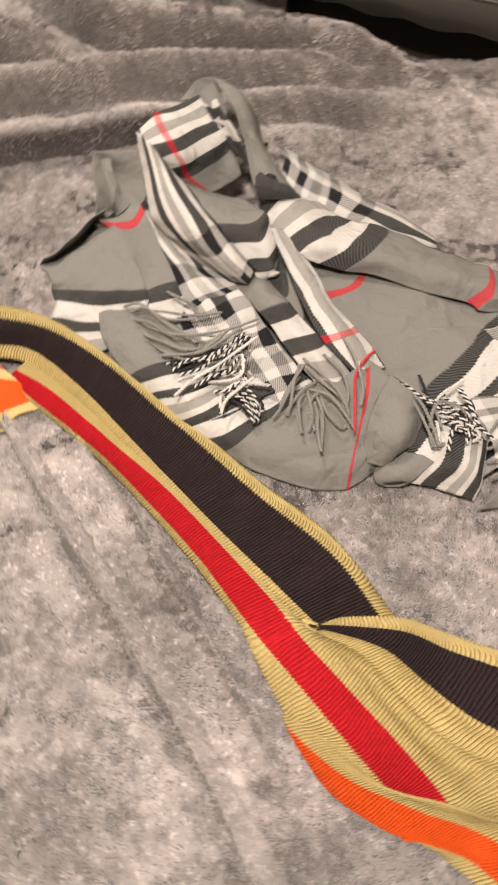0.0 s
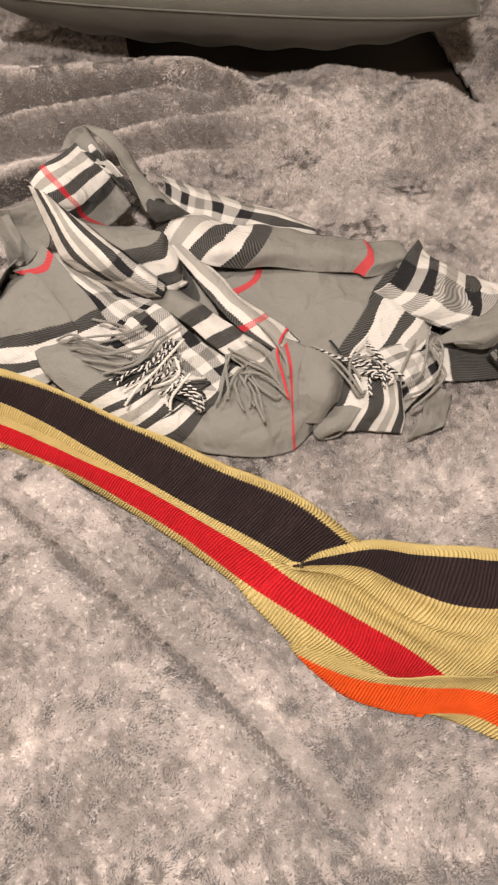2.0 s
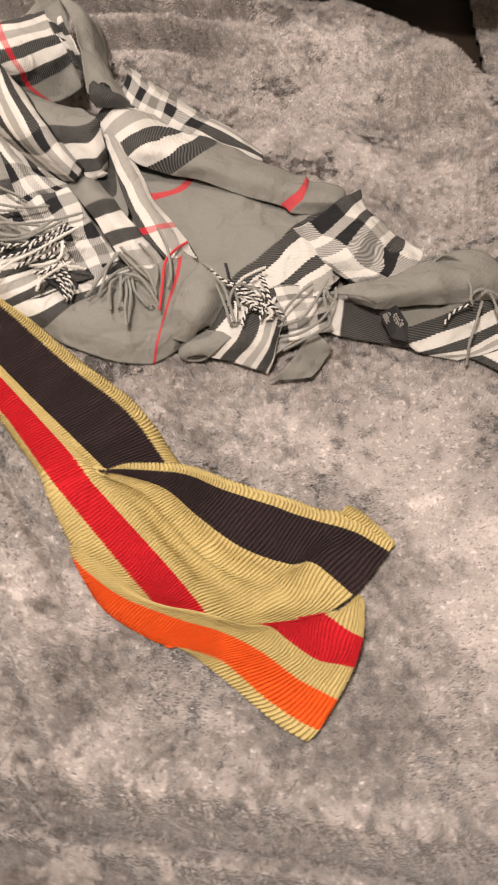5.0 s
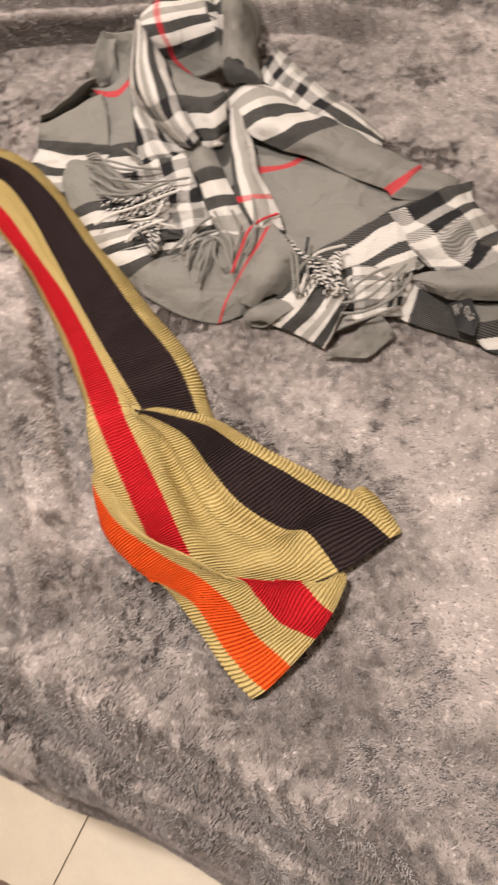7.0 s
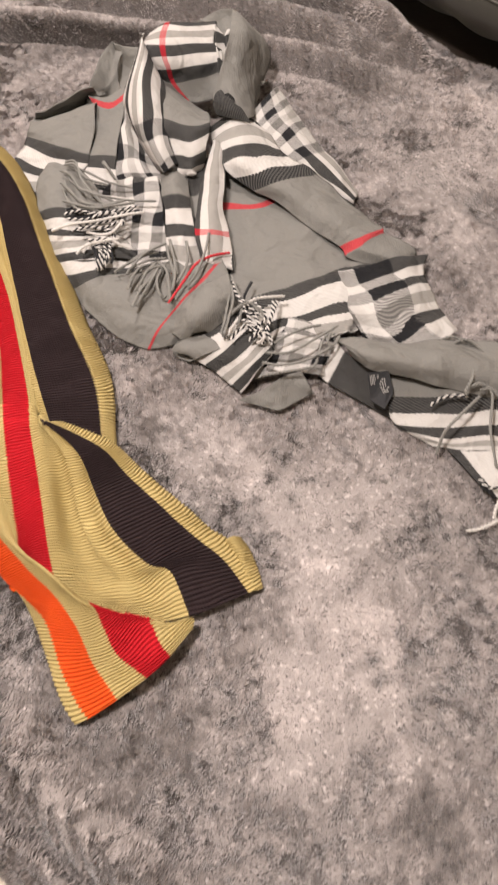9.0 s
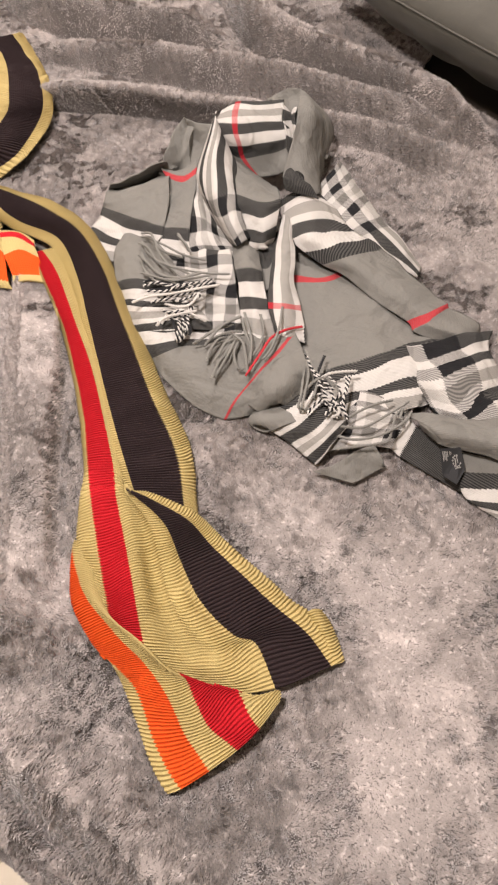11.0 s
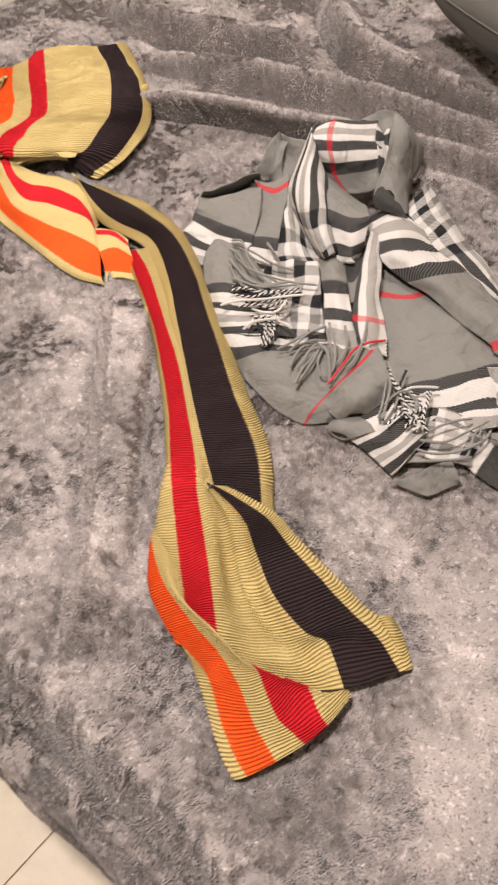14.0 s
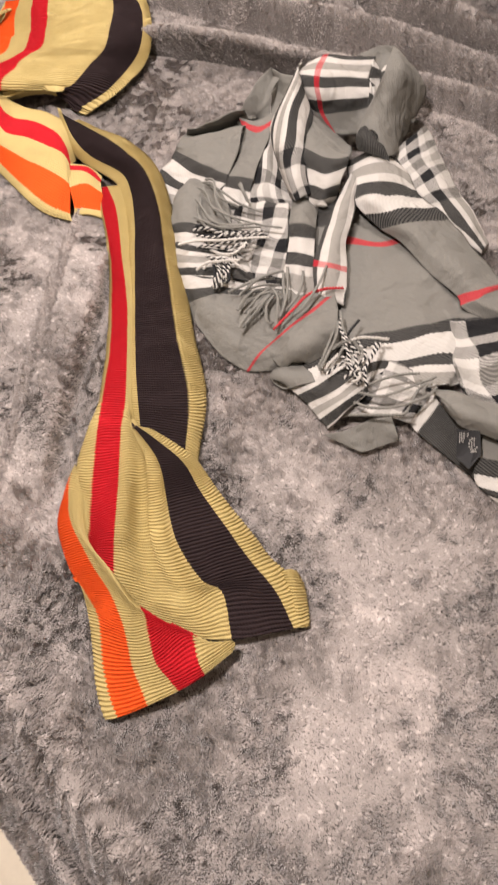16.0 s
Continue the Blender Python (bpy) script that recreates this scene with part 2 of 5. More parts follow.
# folds of the blanket: a line, its height, and its width on either side (left of the line's way, right of it)
FOLDS = [
    ([(-0.75, 1.113), (-0.638, 1.173), (-0.459, 1.237), (-0.361, 1.273), (-0.263, 1.304), (-0.162, 1.330), (-0.03, 1.348)], 0.066, 0.040, 0.034, 0.030, 0.85),
    ([(-0.12, 1.335), (-0.052, 1.350), (0.052, 1.372), (0.126, 1.372), (0.199, 1.352), (0.27, 1.325)], 0.045, 0.030, 0.030, 0.008),
    ([(-0.98, 1.28), (-0.75, 1.325), (-0.468, 1.370), (-0.365, 1.397), (-0.270, 1.424), (-0.170, 1.432), (-0.030, 1.445), (0.130, 1.437), (0.250, 1.438), (0.310, 1.440)], 0.072, 0.036, 0.036, 0.010),
    ([(-0.70, 2.05), (-0.52, 1.84), (-0.37, 1.665), (-0.22, 1.595), (-0.10, 1.560), (0.050, 1.538), (0.160, 1.500), (0.240, 1.468), (0.310, 1.435)], 0.104, 0.060, 0.044, 0.030, 0.25),
    ([(-1.12, 1.54), (-0.84, 1.445), (-0.66, 1.490), (-0.50, 1.520), (-0.34, 1.50)], 0.075, 0.060, 0.032, 0.020),
    # the raised strip beside the seam drops at its far side
    ([(-0.32, 0.76), (-0.214, 0.592), (-0.156, 0.514), (-0.105, 0.435), (-0.041, 0.335), (0.007, 0.266), (0.056, 0.202), (0.100, 0.140)][::-1], 0.022, 0.040, 0.012, 0.010),
    ([(0.169, 1.372, 0.560), (0.291, 1.454, 0.580), (0.396, 1.501, 0.600)], 0.038, 0.022, 0.15),
    ([(0.397, 1.506, 0.600), (0.502, 1.458, 0.590), (0.635, 1.382, 0.580), (0.771, 1.322, 0.570)], 0.034, 0.05, 0.14),
    ([(0.645, 1.367, 0.560), (0.693, 1.194, 0.560), (0.731, 0.995, 0.560), (0.758, 0.863, 0.560)], 0.045, 0.03, 0.05),
    ([(0.887, 1.527, 0.570), (0.887, 1.372, 0.570), (0.880, 1.189, 0.570)], 0.06, 0.04, 0.05),
    (SEAM, 0.036, 0.042, 0.008, 0.012),
    ([(-0.120, -0.031, 0.550), (0.074, -0.050, 0.550), (0.213, -0.061, 0.550), (0.398, -0.081, 0.550), (0.598, -0.080, 0.550)], 0.020, 0.02, 0.012),
    ([(-0.460, 0.158, 0.550), (-0.397, 0.213, 0.550), (-0.323, 0.255, 0.550), (-0.259, 0.273, 0.550)], 0.022, 0.03, 0.06),
    ([(-0.012, 0.021, 0.550), (0.125, -0.008, 0.550), (0.293, -0.012, 0.550), (0.397, -0.054, 0.550)], 0.014, 0.03, 0.05),
]
# past this line the blanket is cut; dark cover below paints the pillow's shade
CUT_EDGE = [(0.052, 1.645, 0.580), (0.191, 1.597, 0.580), (0.348, 1.524, 0.580), (0.419, 1.539, 0.580), (0.552, 1.447, 0.580), (0.657, 1.353, 0.580), (0.761, 1.296, 0.580), (0.812, 1.404, 0.580), (0.861, 1.489, 0.580)]


def fold_height(x, y):
    h, lx, ly = np.zeros_like(x), np.zeros_like(x), np.zeros_like(x)
    for pts, high, left, right, *cleft in FOLDS:
        p = spline([q[:2] for q in pts], 24)
        best = np.full(x.shape, 9.0)
        side, nx, ny = np.zeros_like(x), np.zeros_like(x), np.zeros_like(x)
        fade = np.ones_like(x)
        for k in range(len(p) - 1):
            d = p[k + 1] - p[k]
            n2 = d @ d
            f = ((x - p[k, 0]) * d[0] + (y - p[k, 1]) * d[1]) / n2
            fc = f.clip(0, 1)
            ex, ey = x - p[k, 0] - fc * d[0], y - p[k, 1] - fc * d[1]
            dist = np.hypot(ex, ey)
            near = dist < best
            best = np.where(near, dist, best)
            side = np.where(near, d[0] * ey - d[1] * ex, side)
            nx, ny = np.where(near, d[1] / n2**0.5, nx), np.where(near, -d[0] / n2**0.5, ny)
            at = (k + fc) / (len(p) - 1)
            fade = np.where(near, np.sin(np.minimum(1, np.minimum(at, 1 - at) * 4 + 0.02) * math.pi / 2) ** 2, fade)
        wide = np.where(side > 0, left, right)
        # a pleat with a crevice has a rounder front
        steep = np.where(side > 0, 2.0, 3.0) if cleft else 2.0
        rise = high * fade * np.exp(-((best / wide) ** steep))
        h += rise
        if len(cleft) > 1:
            # the crest hangs forward over the crevice
            lx, ly = lx + cleft[1] * rise * nx, ly + cleft[1] * rise * ny
        if cleft:
            # the crevice at the foot of a pleat
            h -= cleft[0] * fade * (side < 0) * np.exp(-(((best - right - 0.009) / 0.010) ** 2))
    return h, lx, ly


def from_seam(x, y):
    """Distance from the seam, uneven as its stitches are."""
    p = spline([q[:2] for q in SEAM], 40)
    best = np.full(x.shape, 9.0)
    for k in range(len(p) - 1):
        d = p[k + 1] - p[k]
        f = (((x - p[k, 0]) * d[0] + (y - p[k, 1]) * d[1]) / (d @ d)).clip(0, 1)
        best = np.minimum(best, np.hypot(x - p[k, 0] - f * d[0], y - p[k, 1] - f * d[1]))
    return best + 0.005 * soft_noise(x, y, 0.02, 7)


def soft_noise(x, y, size, seed):
    """Smooth value noise on a lattice of that size."""
    rng = np.random.default_rng(seed)
    grid = rng.random((96, 96))
    fx, fy = x / size + 48, y / size + 48
    i, j = np.floor(fx).astype(int), np.floor(fy).astype(int)
    a, b = fx - i, fy - j
    a, b = a * a * (3 - 2 * a), b * b * (3 - 2 * b)
    i, j = i % 95, j % 95
    return (grid[i, j] * (1 - a) + grid[i + 1, j] * a) * (1 - b) + (grid[i, j + 1] * (1 - a) + grid[i + 1, j + 1] * a) * b - 0.5


def bare(x, y):
    d = np.array(CUT_EDGE)
    edge = np.interp(x, d[:-2, 0], d[:-2, 1])
    return (x > d[0, 0]) & (x < d[-3, 0] + 0.02 * (y - d[-3, 1])) & (y > edge + 0.012) & (y < 2.0)


GX, GY = np.arange(-1.95, 2.2, 0.005), np.arange(-0.4, 2.75, 0.005)
_mx, _my = np.meshgrid(GX, GY, indexing="ij")
_folds, LEAN_X, LEAN_Y = fold_height(_mx, _my)
RELIEF = _folds + 0.012 * soft_noise(_mx, _my, 0.16, 1) + 0.006 * soft_noise(_mx, _my, 0.06, 2)


def relief(x, y, field=None):
    field = RELIEF if field is None else field
    fx, fy = ((x - GX[0]) / 0.005).clip(0, len(GX) - 2.001), ((y - GY[0]) / 0.005).clip(0, len(GY) - 2.001)
    i, j = fx.astype(int), fy.astype(int)
    a, b = fx - i, fy - j
    return (field[i, j] * (1 - a) + field[i + 1, j] * a) * (1 - b) + (field[i, j + 1] * (1 - a) + field[i + 1, j + 1] * a) * b


BED_A, BED_B = (-1.45, 1.75), (0.0, 2.12)
SIDE = 0.405


def blanket_at(a, s):
    """A point of the blanket: a along the bed, s inwards; past the edge it rolls over and hangs."""
    x, y = from_bed(a, np.maximum(s, 0))
    z = TOP + relief(x, y)
    # a ruffled ridge along the edge and the groove below it
    z = z + (0.026 + 0.030 * soft_noise(a, s, 0.12, 8)) * np.exp(-(((s - 0.006 - 0.014 * soft_noise(a, 0 * s, 0.2, 9)) / 0.024) ** 2)) - 0.046 * np.exp(-(((s + 0.036 - 0.008 * soft_noise(a, 0 * s, 0.2, 9)) / 0.011) ** 2))
    roll = 0.085
    over = np.maximum(-s, 0)
    ang = np.minimum(over / roll, math.pi / 2)
    out = roll * np.sin(ang)
    down = roll * (1 - np.cos(ang)) + np.maximum(over - roll * math.pi / 2, 0)
    hang = np.minimum(down / 0.2, 1)
    flare = np.interp(a, [-0.3, 0.35, 0.46, 0.60, 0.68, 0.78, 1.0], [0.0, 0.0, 0.0, 0.026, 0.020, 0.040, 0.03])
    wave = hang * (0.004 * np.sin(a * 11 + 1.0) + 0.014 * soft_noise(a, down, 0.13, 4)) + hang * 0.008 * np.sin(down * 30 + 5 * soft_noise(a, down, 0.3, 5))
    out = out + wave - np.minimum(over / 0.45, 1) * (0.010 - flare)
    bx, by = from_bed(a, np.where(s < 0, -out, s))
    hem = 0.007 * np.sin(a * 9) * hang
    return bx + relief(x, y, LEAN_X), by + relief(x, y, LEAN_Y), z - down + hem


def build_blanket():
    step = 0.006
    a = np.arange(BED_A[0], BED_A[1], step)
    s = np.arange(-SIDE, BED_B[1], step)
    aa, ss = np.meshgrid(a, s)
    x, y, z = blanket_at(aa, ss)
    n, m = aa.shape
    top = np.stack([x, y, z], -1).reshape(-1, 3)
    k = (np.arange(n - 1)[:, None] * m + np.arange(m - 1)[None]).ravel()
    faces = np.stack([k, k + 1, k + m + 1, k + m], 1)
    keep = ~bare(x, y).ravel()[faces].any(1)
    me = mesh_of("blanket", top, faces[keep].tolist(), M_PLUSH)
    ob = tagged(new("blanket", me), "grey mottled plush blanket, rumpled, spread over the bed", "blanket")
    mod = ob.modifiers.new("thick", "SOLIDIFY")
    mod.thickness, mod.offset = 0.012, -1
    return ob


blanket = build_blanket()


# where the nap has been brushed flat
BRUSHED = ([(-0.277, 0.502, 0.550), (-0.194, 0.364, 0.550), (-0.094, 0.238, 0.550), (-0.184, 0.498, 0.550), (-0.021, 0.120, 0.550), (0.477, 0.396, 0.550), (0.581, 0.295, 0.550), (0.594, 0.175, 0.550), (0.638, 0.236, 0.550)] + [(0.493, 0.999, 0.550), (0.462, 1.192, 0.550), (0.628, 0.177, 0.550), (0.510, 0.379, 0.550), (0.582, 0.484, 0.550)] + [(0.520, 1.346, 0.550), (0.817, 1.267, 0.550), (0.396, 1.119, 0.550), (-0.214, 0.461, 0.550), (-0.264, 0.195, 0.550), (0.037, 0.164, 0.550), (0.346, 0.398, 0.550)])


def pile(count, a0, a1, s0, s1, long, seed):
    """Short fibres of the plush, combed this way and that."""
    rng = np.random.default_rng(seed)
    a, s = rng.uniform(a0, a1, count), rng.uniform(s0, s1, count)
    x, y, z = blanket_at(a, s)
    seam = from_seam(x, y)
    on = ~bare(x, y) & (seam > 0.0050)
    a, s, x, y, z, seam = a[on], s[on], x[on], y[on], z[on], seam[on]
    count = len(a)
    e = 0.004
    xa, ya, za = blanket_at(a + e, s)
    xs, ys, zs = blanket_at(a, s + e)
    root = np.stack([x, y, z], -1)
    ta, ts = np.stack([xa, ya, za], -1) - root, np.stack([xs, ys, zs], -1) - root
    nor = np.cross(ta, ts)
    nor /= np.linalg.norm(nor, axis=1, keepdims=True) + 1e-12
    ta /= np.linalg.norm(ta, axis=1, keepdims=True) + 1e-12
    ts = np.cross(nor, ta)
    comb = 1.2 + 4.5 * soft_noise(x, y, 0.11, 31) + 2.2 * soft_noise(x, y, 0.045, 32) + 3.0 * soft_noise(x + 0.5 * z, y + 0.5 * z, 0.011, 37) + rng.normal(0, 0.35, count)
    lean = np.clip(0.56 + 0.55 * soft_noise(x, y, 0.04, 33) + 0.9 * soft_noise(x + 0.6 * z, y - 0.6 * z, 0.008, 38) + rng.normal(0, 0.12, count), 0.05, 1.3)
    for bx, by, _ in BRUSHED:
        r2 = ((x - bx) ** 2 + (y - by) ** 2) / 0.075**2
        flat = np.exp(-r2) * (0.6 + soft_noise(x, y, 0.02, 35))
        lean = lean + 0.95 * flat
    border = np.exp(-(((s - 0.002) / 0.030) ** 2))
    lean = np.clip(lean + border * 3.0 * soft_noise(x + y, a + 0.7 * z, 0.013, 36), 0.05, 1.35)
    way = np.cos(comb)[:, None] * ta + np.sin(comb)[:, None] * ts
    side = np.cross(nor, way)
    size = long * rng.uniform(0.6, 1.25, count)[:, None]
    tip = root + size * (np.sin(lean)[:, None] * way + np.cos(lean)[:, None] * nor)
    half = side * (0.00105 * rng.uniform(0.7, 1.3, count))[:, None]
    verts = np.stack([root - half, root + half, tip], 1).reshape(-1, 3)
    me = bpy.data.meshes.new("plush_nap")
    me.vertices.add(3 * count)
    me.vertices.foreach_set("co", verts.astype(np.float32).ravel())
    me.loops.add(3 * count)
    me.loops.foreach_set("vertex_index", np.arange(3 * count, dtype=np.int32))
    me.polygons.add(count)
    me.polygons.foreach_set("loop_start", np.arange(0, 3 * count, 3, dtype=np.int32))
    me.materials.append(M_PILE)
    me.update(calc_edges=True)
    ob = part("plush_nap", me, blanket)
    return tagged(ob, kind="stuff")


pile(1250000, -0.75, 1.15, -0.405, 1.15, 0.0062, 41)
pile(540000, -1.45, 1.3, 1.15, 2.1, 0.0066, 42)
pile(120000, -1.45, -0.75, 0.5, 1.15, 0.0062, 43)


def seam_welt():
    """The plush caught up along the seam in a knobbly bead."""
    n, m = 560, 14
    p = spline([q[:2] for q in SEAM], n)
    d = np.gradient(p, axis=0)
    d /= np.linalg.norm(d, axis=1, keepdims=True)
    base = TOP + relief(p[:, 0], p[:, 1]) - 0.002
    w = np.linspace(0, math.pi, m)
    i, j = np.meshgrid(np.arange(n), np.arange(m), indexing="ij")
    swell = 1 + 0.5 * soft_noise(i * 0.0013, j * 0.0016, 0.006, 51) + 0.35 * soft_noise(i * 0.0013, j * 0.001, 0.05, 52)
    r = 0.0110 * swell * np.sqrt(np.clip((n - 1 - i) / 90, 0.02, 1))
    off, up = r * np.cos(w)[None], 0.95 * r * np.sin(w)[None]
    x, y = p[:, :1] - d[:, 1:] * off, p[:, 1:] + d[:, :1] * off
    q = np.stack([x, y, base[:, None] + up - 0.001], -1).reshape(-1, 3)
    k = (np.arange(n - 1)[:, None] * m + np.arange(m - 1)[None]).ravel()
    me = mesh_of("seam", q, np.stack([k, k + 1, k + m + 1, k + m], 1).tolist(), M_WELT)
    ob = part("seam", me, blanket, "raised plush seam")
    # its own short fibres
    rng = np.random.default_rng(53)
    count = 52000
    at = rng.integers(0, n * m, count)
    mid = np.stack([p[:, 0], p[:, 1], base - 0.002], -1)[at // m]
    root = q[at] + rng.normal(0, 0.0007, (count, 3))
    out = root - mid
    out /= np.linalg.norm(out, axis=1, keepdims=True) + 1e-9
    tip = root + 0.0038 * (0.40 * out + rng.normal(0, 0.35, (count, 3)) + 0.5 * np.stack([d[:, 0], d[:, 1], 0 * d[:, 0]], -1)[at // m] * np.sin(at // m * 0.11 + at % m)[:, None])
    side = np.cross(out, rng.normal(0, 1, (count, 3)))
    side *= 0.0009 / (np.linalg.norm(side, axis=1, keepdims=True) + 1e-9)
    fibres = np.stack([root - side, root + side, tip], 1).reshape(-1, 3)
    me = mesh_of("seam_nap", fibres, np.arange(3 * count).reshape(-1, 3).tolist(), M_PILE, smooth=False)
    tagged(part("seam_nap", me, blanket), kind="stuff")
    return ob


seam_welt()


def turned(ob):
    ob.matrix_world = Matrix.Translation((0, EDGE_Y, 0)) @ Matrix.Rotation(AXIS, 4, "Z")
    return ob


bed = turned(tagged(new("bed"), "bed with a thick mattress on a dark wooden base", "bed"))
part("mattress", block("mattress", (BED_A[0] + 0.06, 0.0, 0.26), (BED_A[1] - 0.06, BED_B[1] - 0.02, 0.525), M_SHEET, 0.05), bed)
part("base", block("base", (BED_A[0] + 0.08, 0.04, 0.10), (BED_A[1] - 0.08, BED_B[1] - 0.04, 0.26), M_WOOD, 0.01), bed)
for px in (BED_A[0] + 0.15, BED_A[1] - 0.21):
    for py in (0.10, BED_B[1] - 0.16):
        part("leg", block("leg", (px, py, 0.0), (px + 0.06, py + 0.06, 0.10), M_WOOD, 0.005), bed)

# ---- floor, walls, ceiling ----
X0, X1, Y0, Y1, HIGH = -1.75, 2.6, -2.2, 2.75, 3.0


def slab(name, lo, hi, material):
    return tagged(new(name, block(name, lo, hi, material)), kind="structure")


floor = slab("floor", (X0, Y0, -0.12), (X1, Y1, -0.006), M_GROUT)
tagged(floor, "cream square floor tiles with thin grout lines", "floor")
slab("wall_north", (X0 - 0.1, Y1, -0.1), (X1 + 0.1, Y1 + 0.1, HIGH), M_WALL)
slab("wall_south", (X0 - 0.1, Y0 - 0.1, -0.1), (X1 + 0.1, Y0, HIGH), M_WALL)
slab("wall_west", (X0 - 0.1, Y0, -0.1), (X0, Y1, HIGH), M_WALL)
slab("wall_east", (X1, Y0, -0.1), (X1 + 0.1, Y1, HIGH), M_WALL)
slab("ceiling", (X0 - 0.1, Y0 - 0.1, HIGH), (X1 + 0.1, Y1 + 0.1, HIGH + 0.1), M_WALL)


def ring(bm, rings, seg=40):
    """A turned solid from (radius, z) pairs."""
    loops = [[bm.verts.new((r * math.cos(2 * math.pi * k / seg), r * math.sin(2 * math.pi * k / seg), z)) for k in range(seg)] for r, z in rings]
    for p, q in zip(loops, loops[1:]):
        for k in range(seg):
            bm.faces.new((p[k], p[(k + 1) % seg], q[(k + 1) % seg], q[k]))
    bm.faces.new(loops[0])
    bm.faces.new(loops[-1][::-1])


# invented fixture, out of view, to go with each added lamp
def unseen_ceiling_light():
    thing = tagged(new("unseen_ceiling_light"), "unseen round flush ceiling lamp with a glowing glass bowl, added", "lamp", "ceiling lamps")
    bm = bmesh.new()
    ring(bm, [(0.20, 0.0), (0.20, -0.025), (0.18, -0.03)])
    part("base", from_bm("base", bm, M_METAL, True), thing)
    bm = bmesh.new()
    ring(bm, [(0.175, -0.028), (0.17, -0.05), (0.12, -0.072), (0.05, -0.080)])
    part("shade", from_bm("shade", bm, M_GLOW, True), thing)
    return thing


fixture = unseen_ceiling_light()
fixture.location = (LAMPS[0][0][0], LAMPS[0][0][1], HIGH)
copy_thing(fixture, pose(LAMPS[1][0][0], LAMPS[1][0][1], HIGH))

# ---- rug: a tufted slab whose edge runs beside the bed ----
def build_rug():
    step = 0.0045
    a = np.arange(-1.1, 1.5, step)
    s = np.arange(-1.15, -0.235, step)
    aa, ss = np.meshgrid(a, s)
    ragged = 0.004 * soft_noise(aa, ss, 0.02, 12)
    x, y = from_bed(aa, ss + ragged)
    u, v = aa + 0.022 * soft_noise(x, y, 0.03, 14), ss + 0.022 * soft_noise(x, y, 0.03, 15)
    tuft = np.abs(np.sin((u + v) * math.pi / 0.026) * np.sin((u - v) * math.pi / 0.026)) ** 0.5
    z = 0.006 + 0.016 * tuft + 0.012 * soft_noise(x, y, 0.025, 11) + 0.006 * soft_noise(x, y, 0.009, 13)
    rim = (ss > s[-1] - 0.5 * step) | (ss < s[0] + 0.5 * step) | (aa < a[0] + 0.5 * step) | (aa > a[-1] - 0.5 * step)
    z = np.where(rim, -0.001, z)
    n, m = aa.shape
    k = (np.arange(n - 1)[:, None] * m + np.arange(m - 1)[None]).ravel()
    me = mesh_of("rug", np.stack([x, y, z], -1).reshape(-1, 3), np.stack([k, k + 1, k + m + 1, k + m], 1).tolist(), M_RUG)
    return tagged(new("rug", me), "brown tufted rug lying on the tiles beside the bed", "rug")


build_rug()


# ---- pillow ----
def build_pillow(centre, turn, tip, size):
    lx, ly, lz = size
    n, m = 72, 44
    verts, faces = [], []
    for half in (1, -1):
        for i in range(n + 1):
            for j in range(m + 1):
                u, v = 2 * i / n - 1, 2 * j / m - 1
                full = ((1 - abs(u) ** 2.6) * (1 - abs(v) ** 2.6)) ** 0.55
                dent = 1 - 0.10 * (1 - abs(u)) * abs(v) ** 3
                x = lx / 2 * u * (1 - 0.06 * (1 - abs(v)) * abs(u) ** 4)
                y = ly / 2 * v * (1 - 0.14 * abs(u) ** 3)
                wrinkle = 0.010 * math.sin(u * 26 + v * 5 + 2 * math.sin(v * 4)) * abs(v) ** 2 * (1 - abs(v)) * 3
                verts.append((x, y, (0.85 if half > 0 else -1.25) * (lz / 2 * full * dent) + wrinkle * (half > 0) - wrinkle * (half < 0)))
        o = 0 if half > 0 else (n + 1) * (m + 1)
        for i in range(n):
            for j in range(m):
                q = [o + i * (m + 1) + j, o + (i + 1) * (m + 1) + j, o + (i + 1) * (m + 1) + j + 1, o + i * (m + 1) + j + 1]
                faces.append(q if half > 0 else q[::-1])
    me = mesh_of("cover", verts, faces, M_PILLOW)
    bm = bmesh.new()
    bm.from_mesh(me)
    bmesh.ops.remove_doubles(bm, verts=bm.verts, dist=0.0008)
    bm.to_mesh(me)
    bm.free()
    me.shade_smooth()
    thing = tagged(new("pillow"), "plump grey-green cotton pillow lying at the head of the bed", "pillow")
    thing.matrix_world = pose(*centre, *tip, turn)
    part("cover", me, thing)
    bm = bmesh.new()
    rim = []
    for k in range(160):
        w = k / 160 * 4
        side, f = int(w), 2 * (w - int(w)) - 1
        u, v = ((f, -1), (1, f), (-f, 1), (-1, -f))[side]
        rim.append(Vector((lx / 2 * u * (1 - 0.06 * (1 - abs(v)) * abs(u) ** 4), ly / 2 * v * (1 - 0.14 * abs(u) ** 3), 0)))
    loops = []
    for k, p in enumerate(rim):
        t = (rim[(k + 1) % 160] - rim[k - 1]).normalized()
        o = Vector((t.y, -t.x, 0))
        loops.append([bm.verts.new(p + 0.0024 * (math.cos(q) * o + math.sin(q) * Vector((0, 0, 1)))) for q in (0, 1.05, 2.09, 3.14, 4.19, 5.24)])
    for k in range(160):
        for q in range(6):
            bm.faces.new((loops[k][q], loops[k][(q + 1) % 6], loops[(k + 1) % 160][(q + 1) % 6], loops[(k + 1) % 160][q]))
    part("piping", from_bm("piping", bm, M_PILLOW, True), thing)
    return thing


pillow = build_pillow((0.335, 1.835, 0.72), -24, (0, 0), (1.14, 0.66, 0.27))

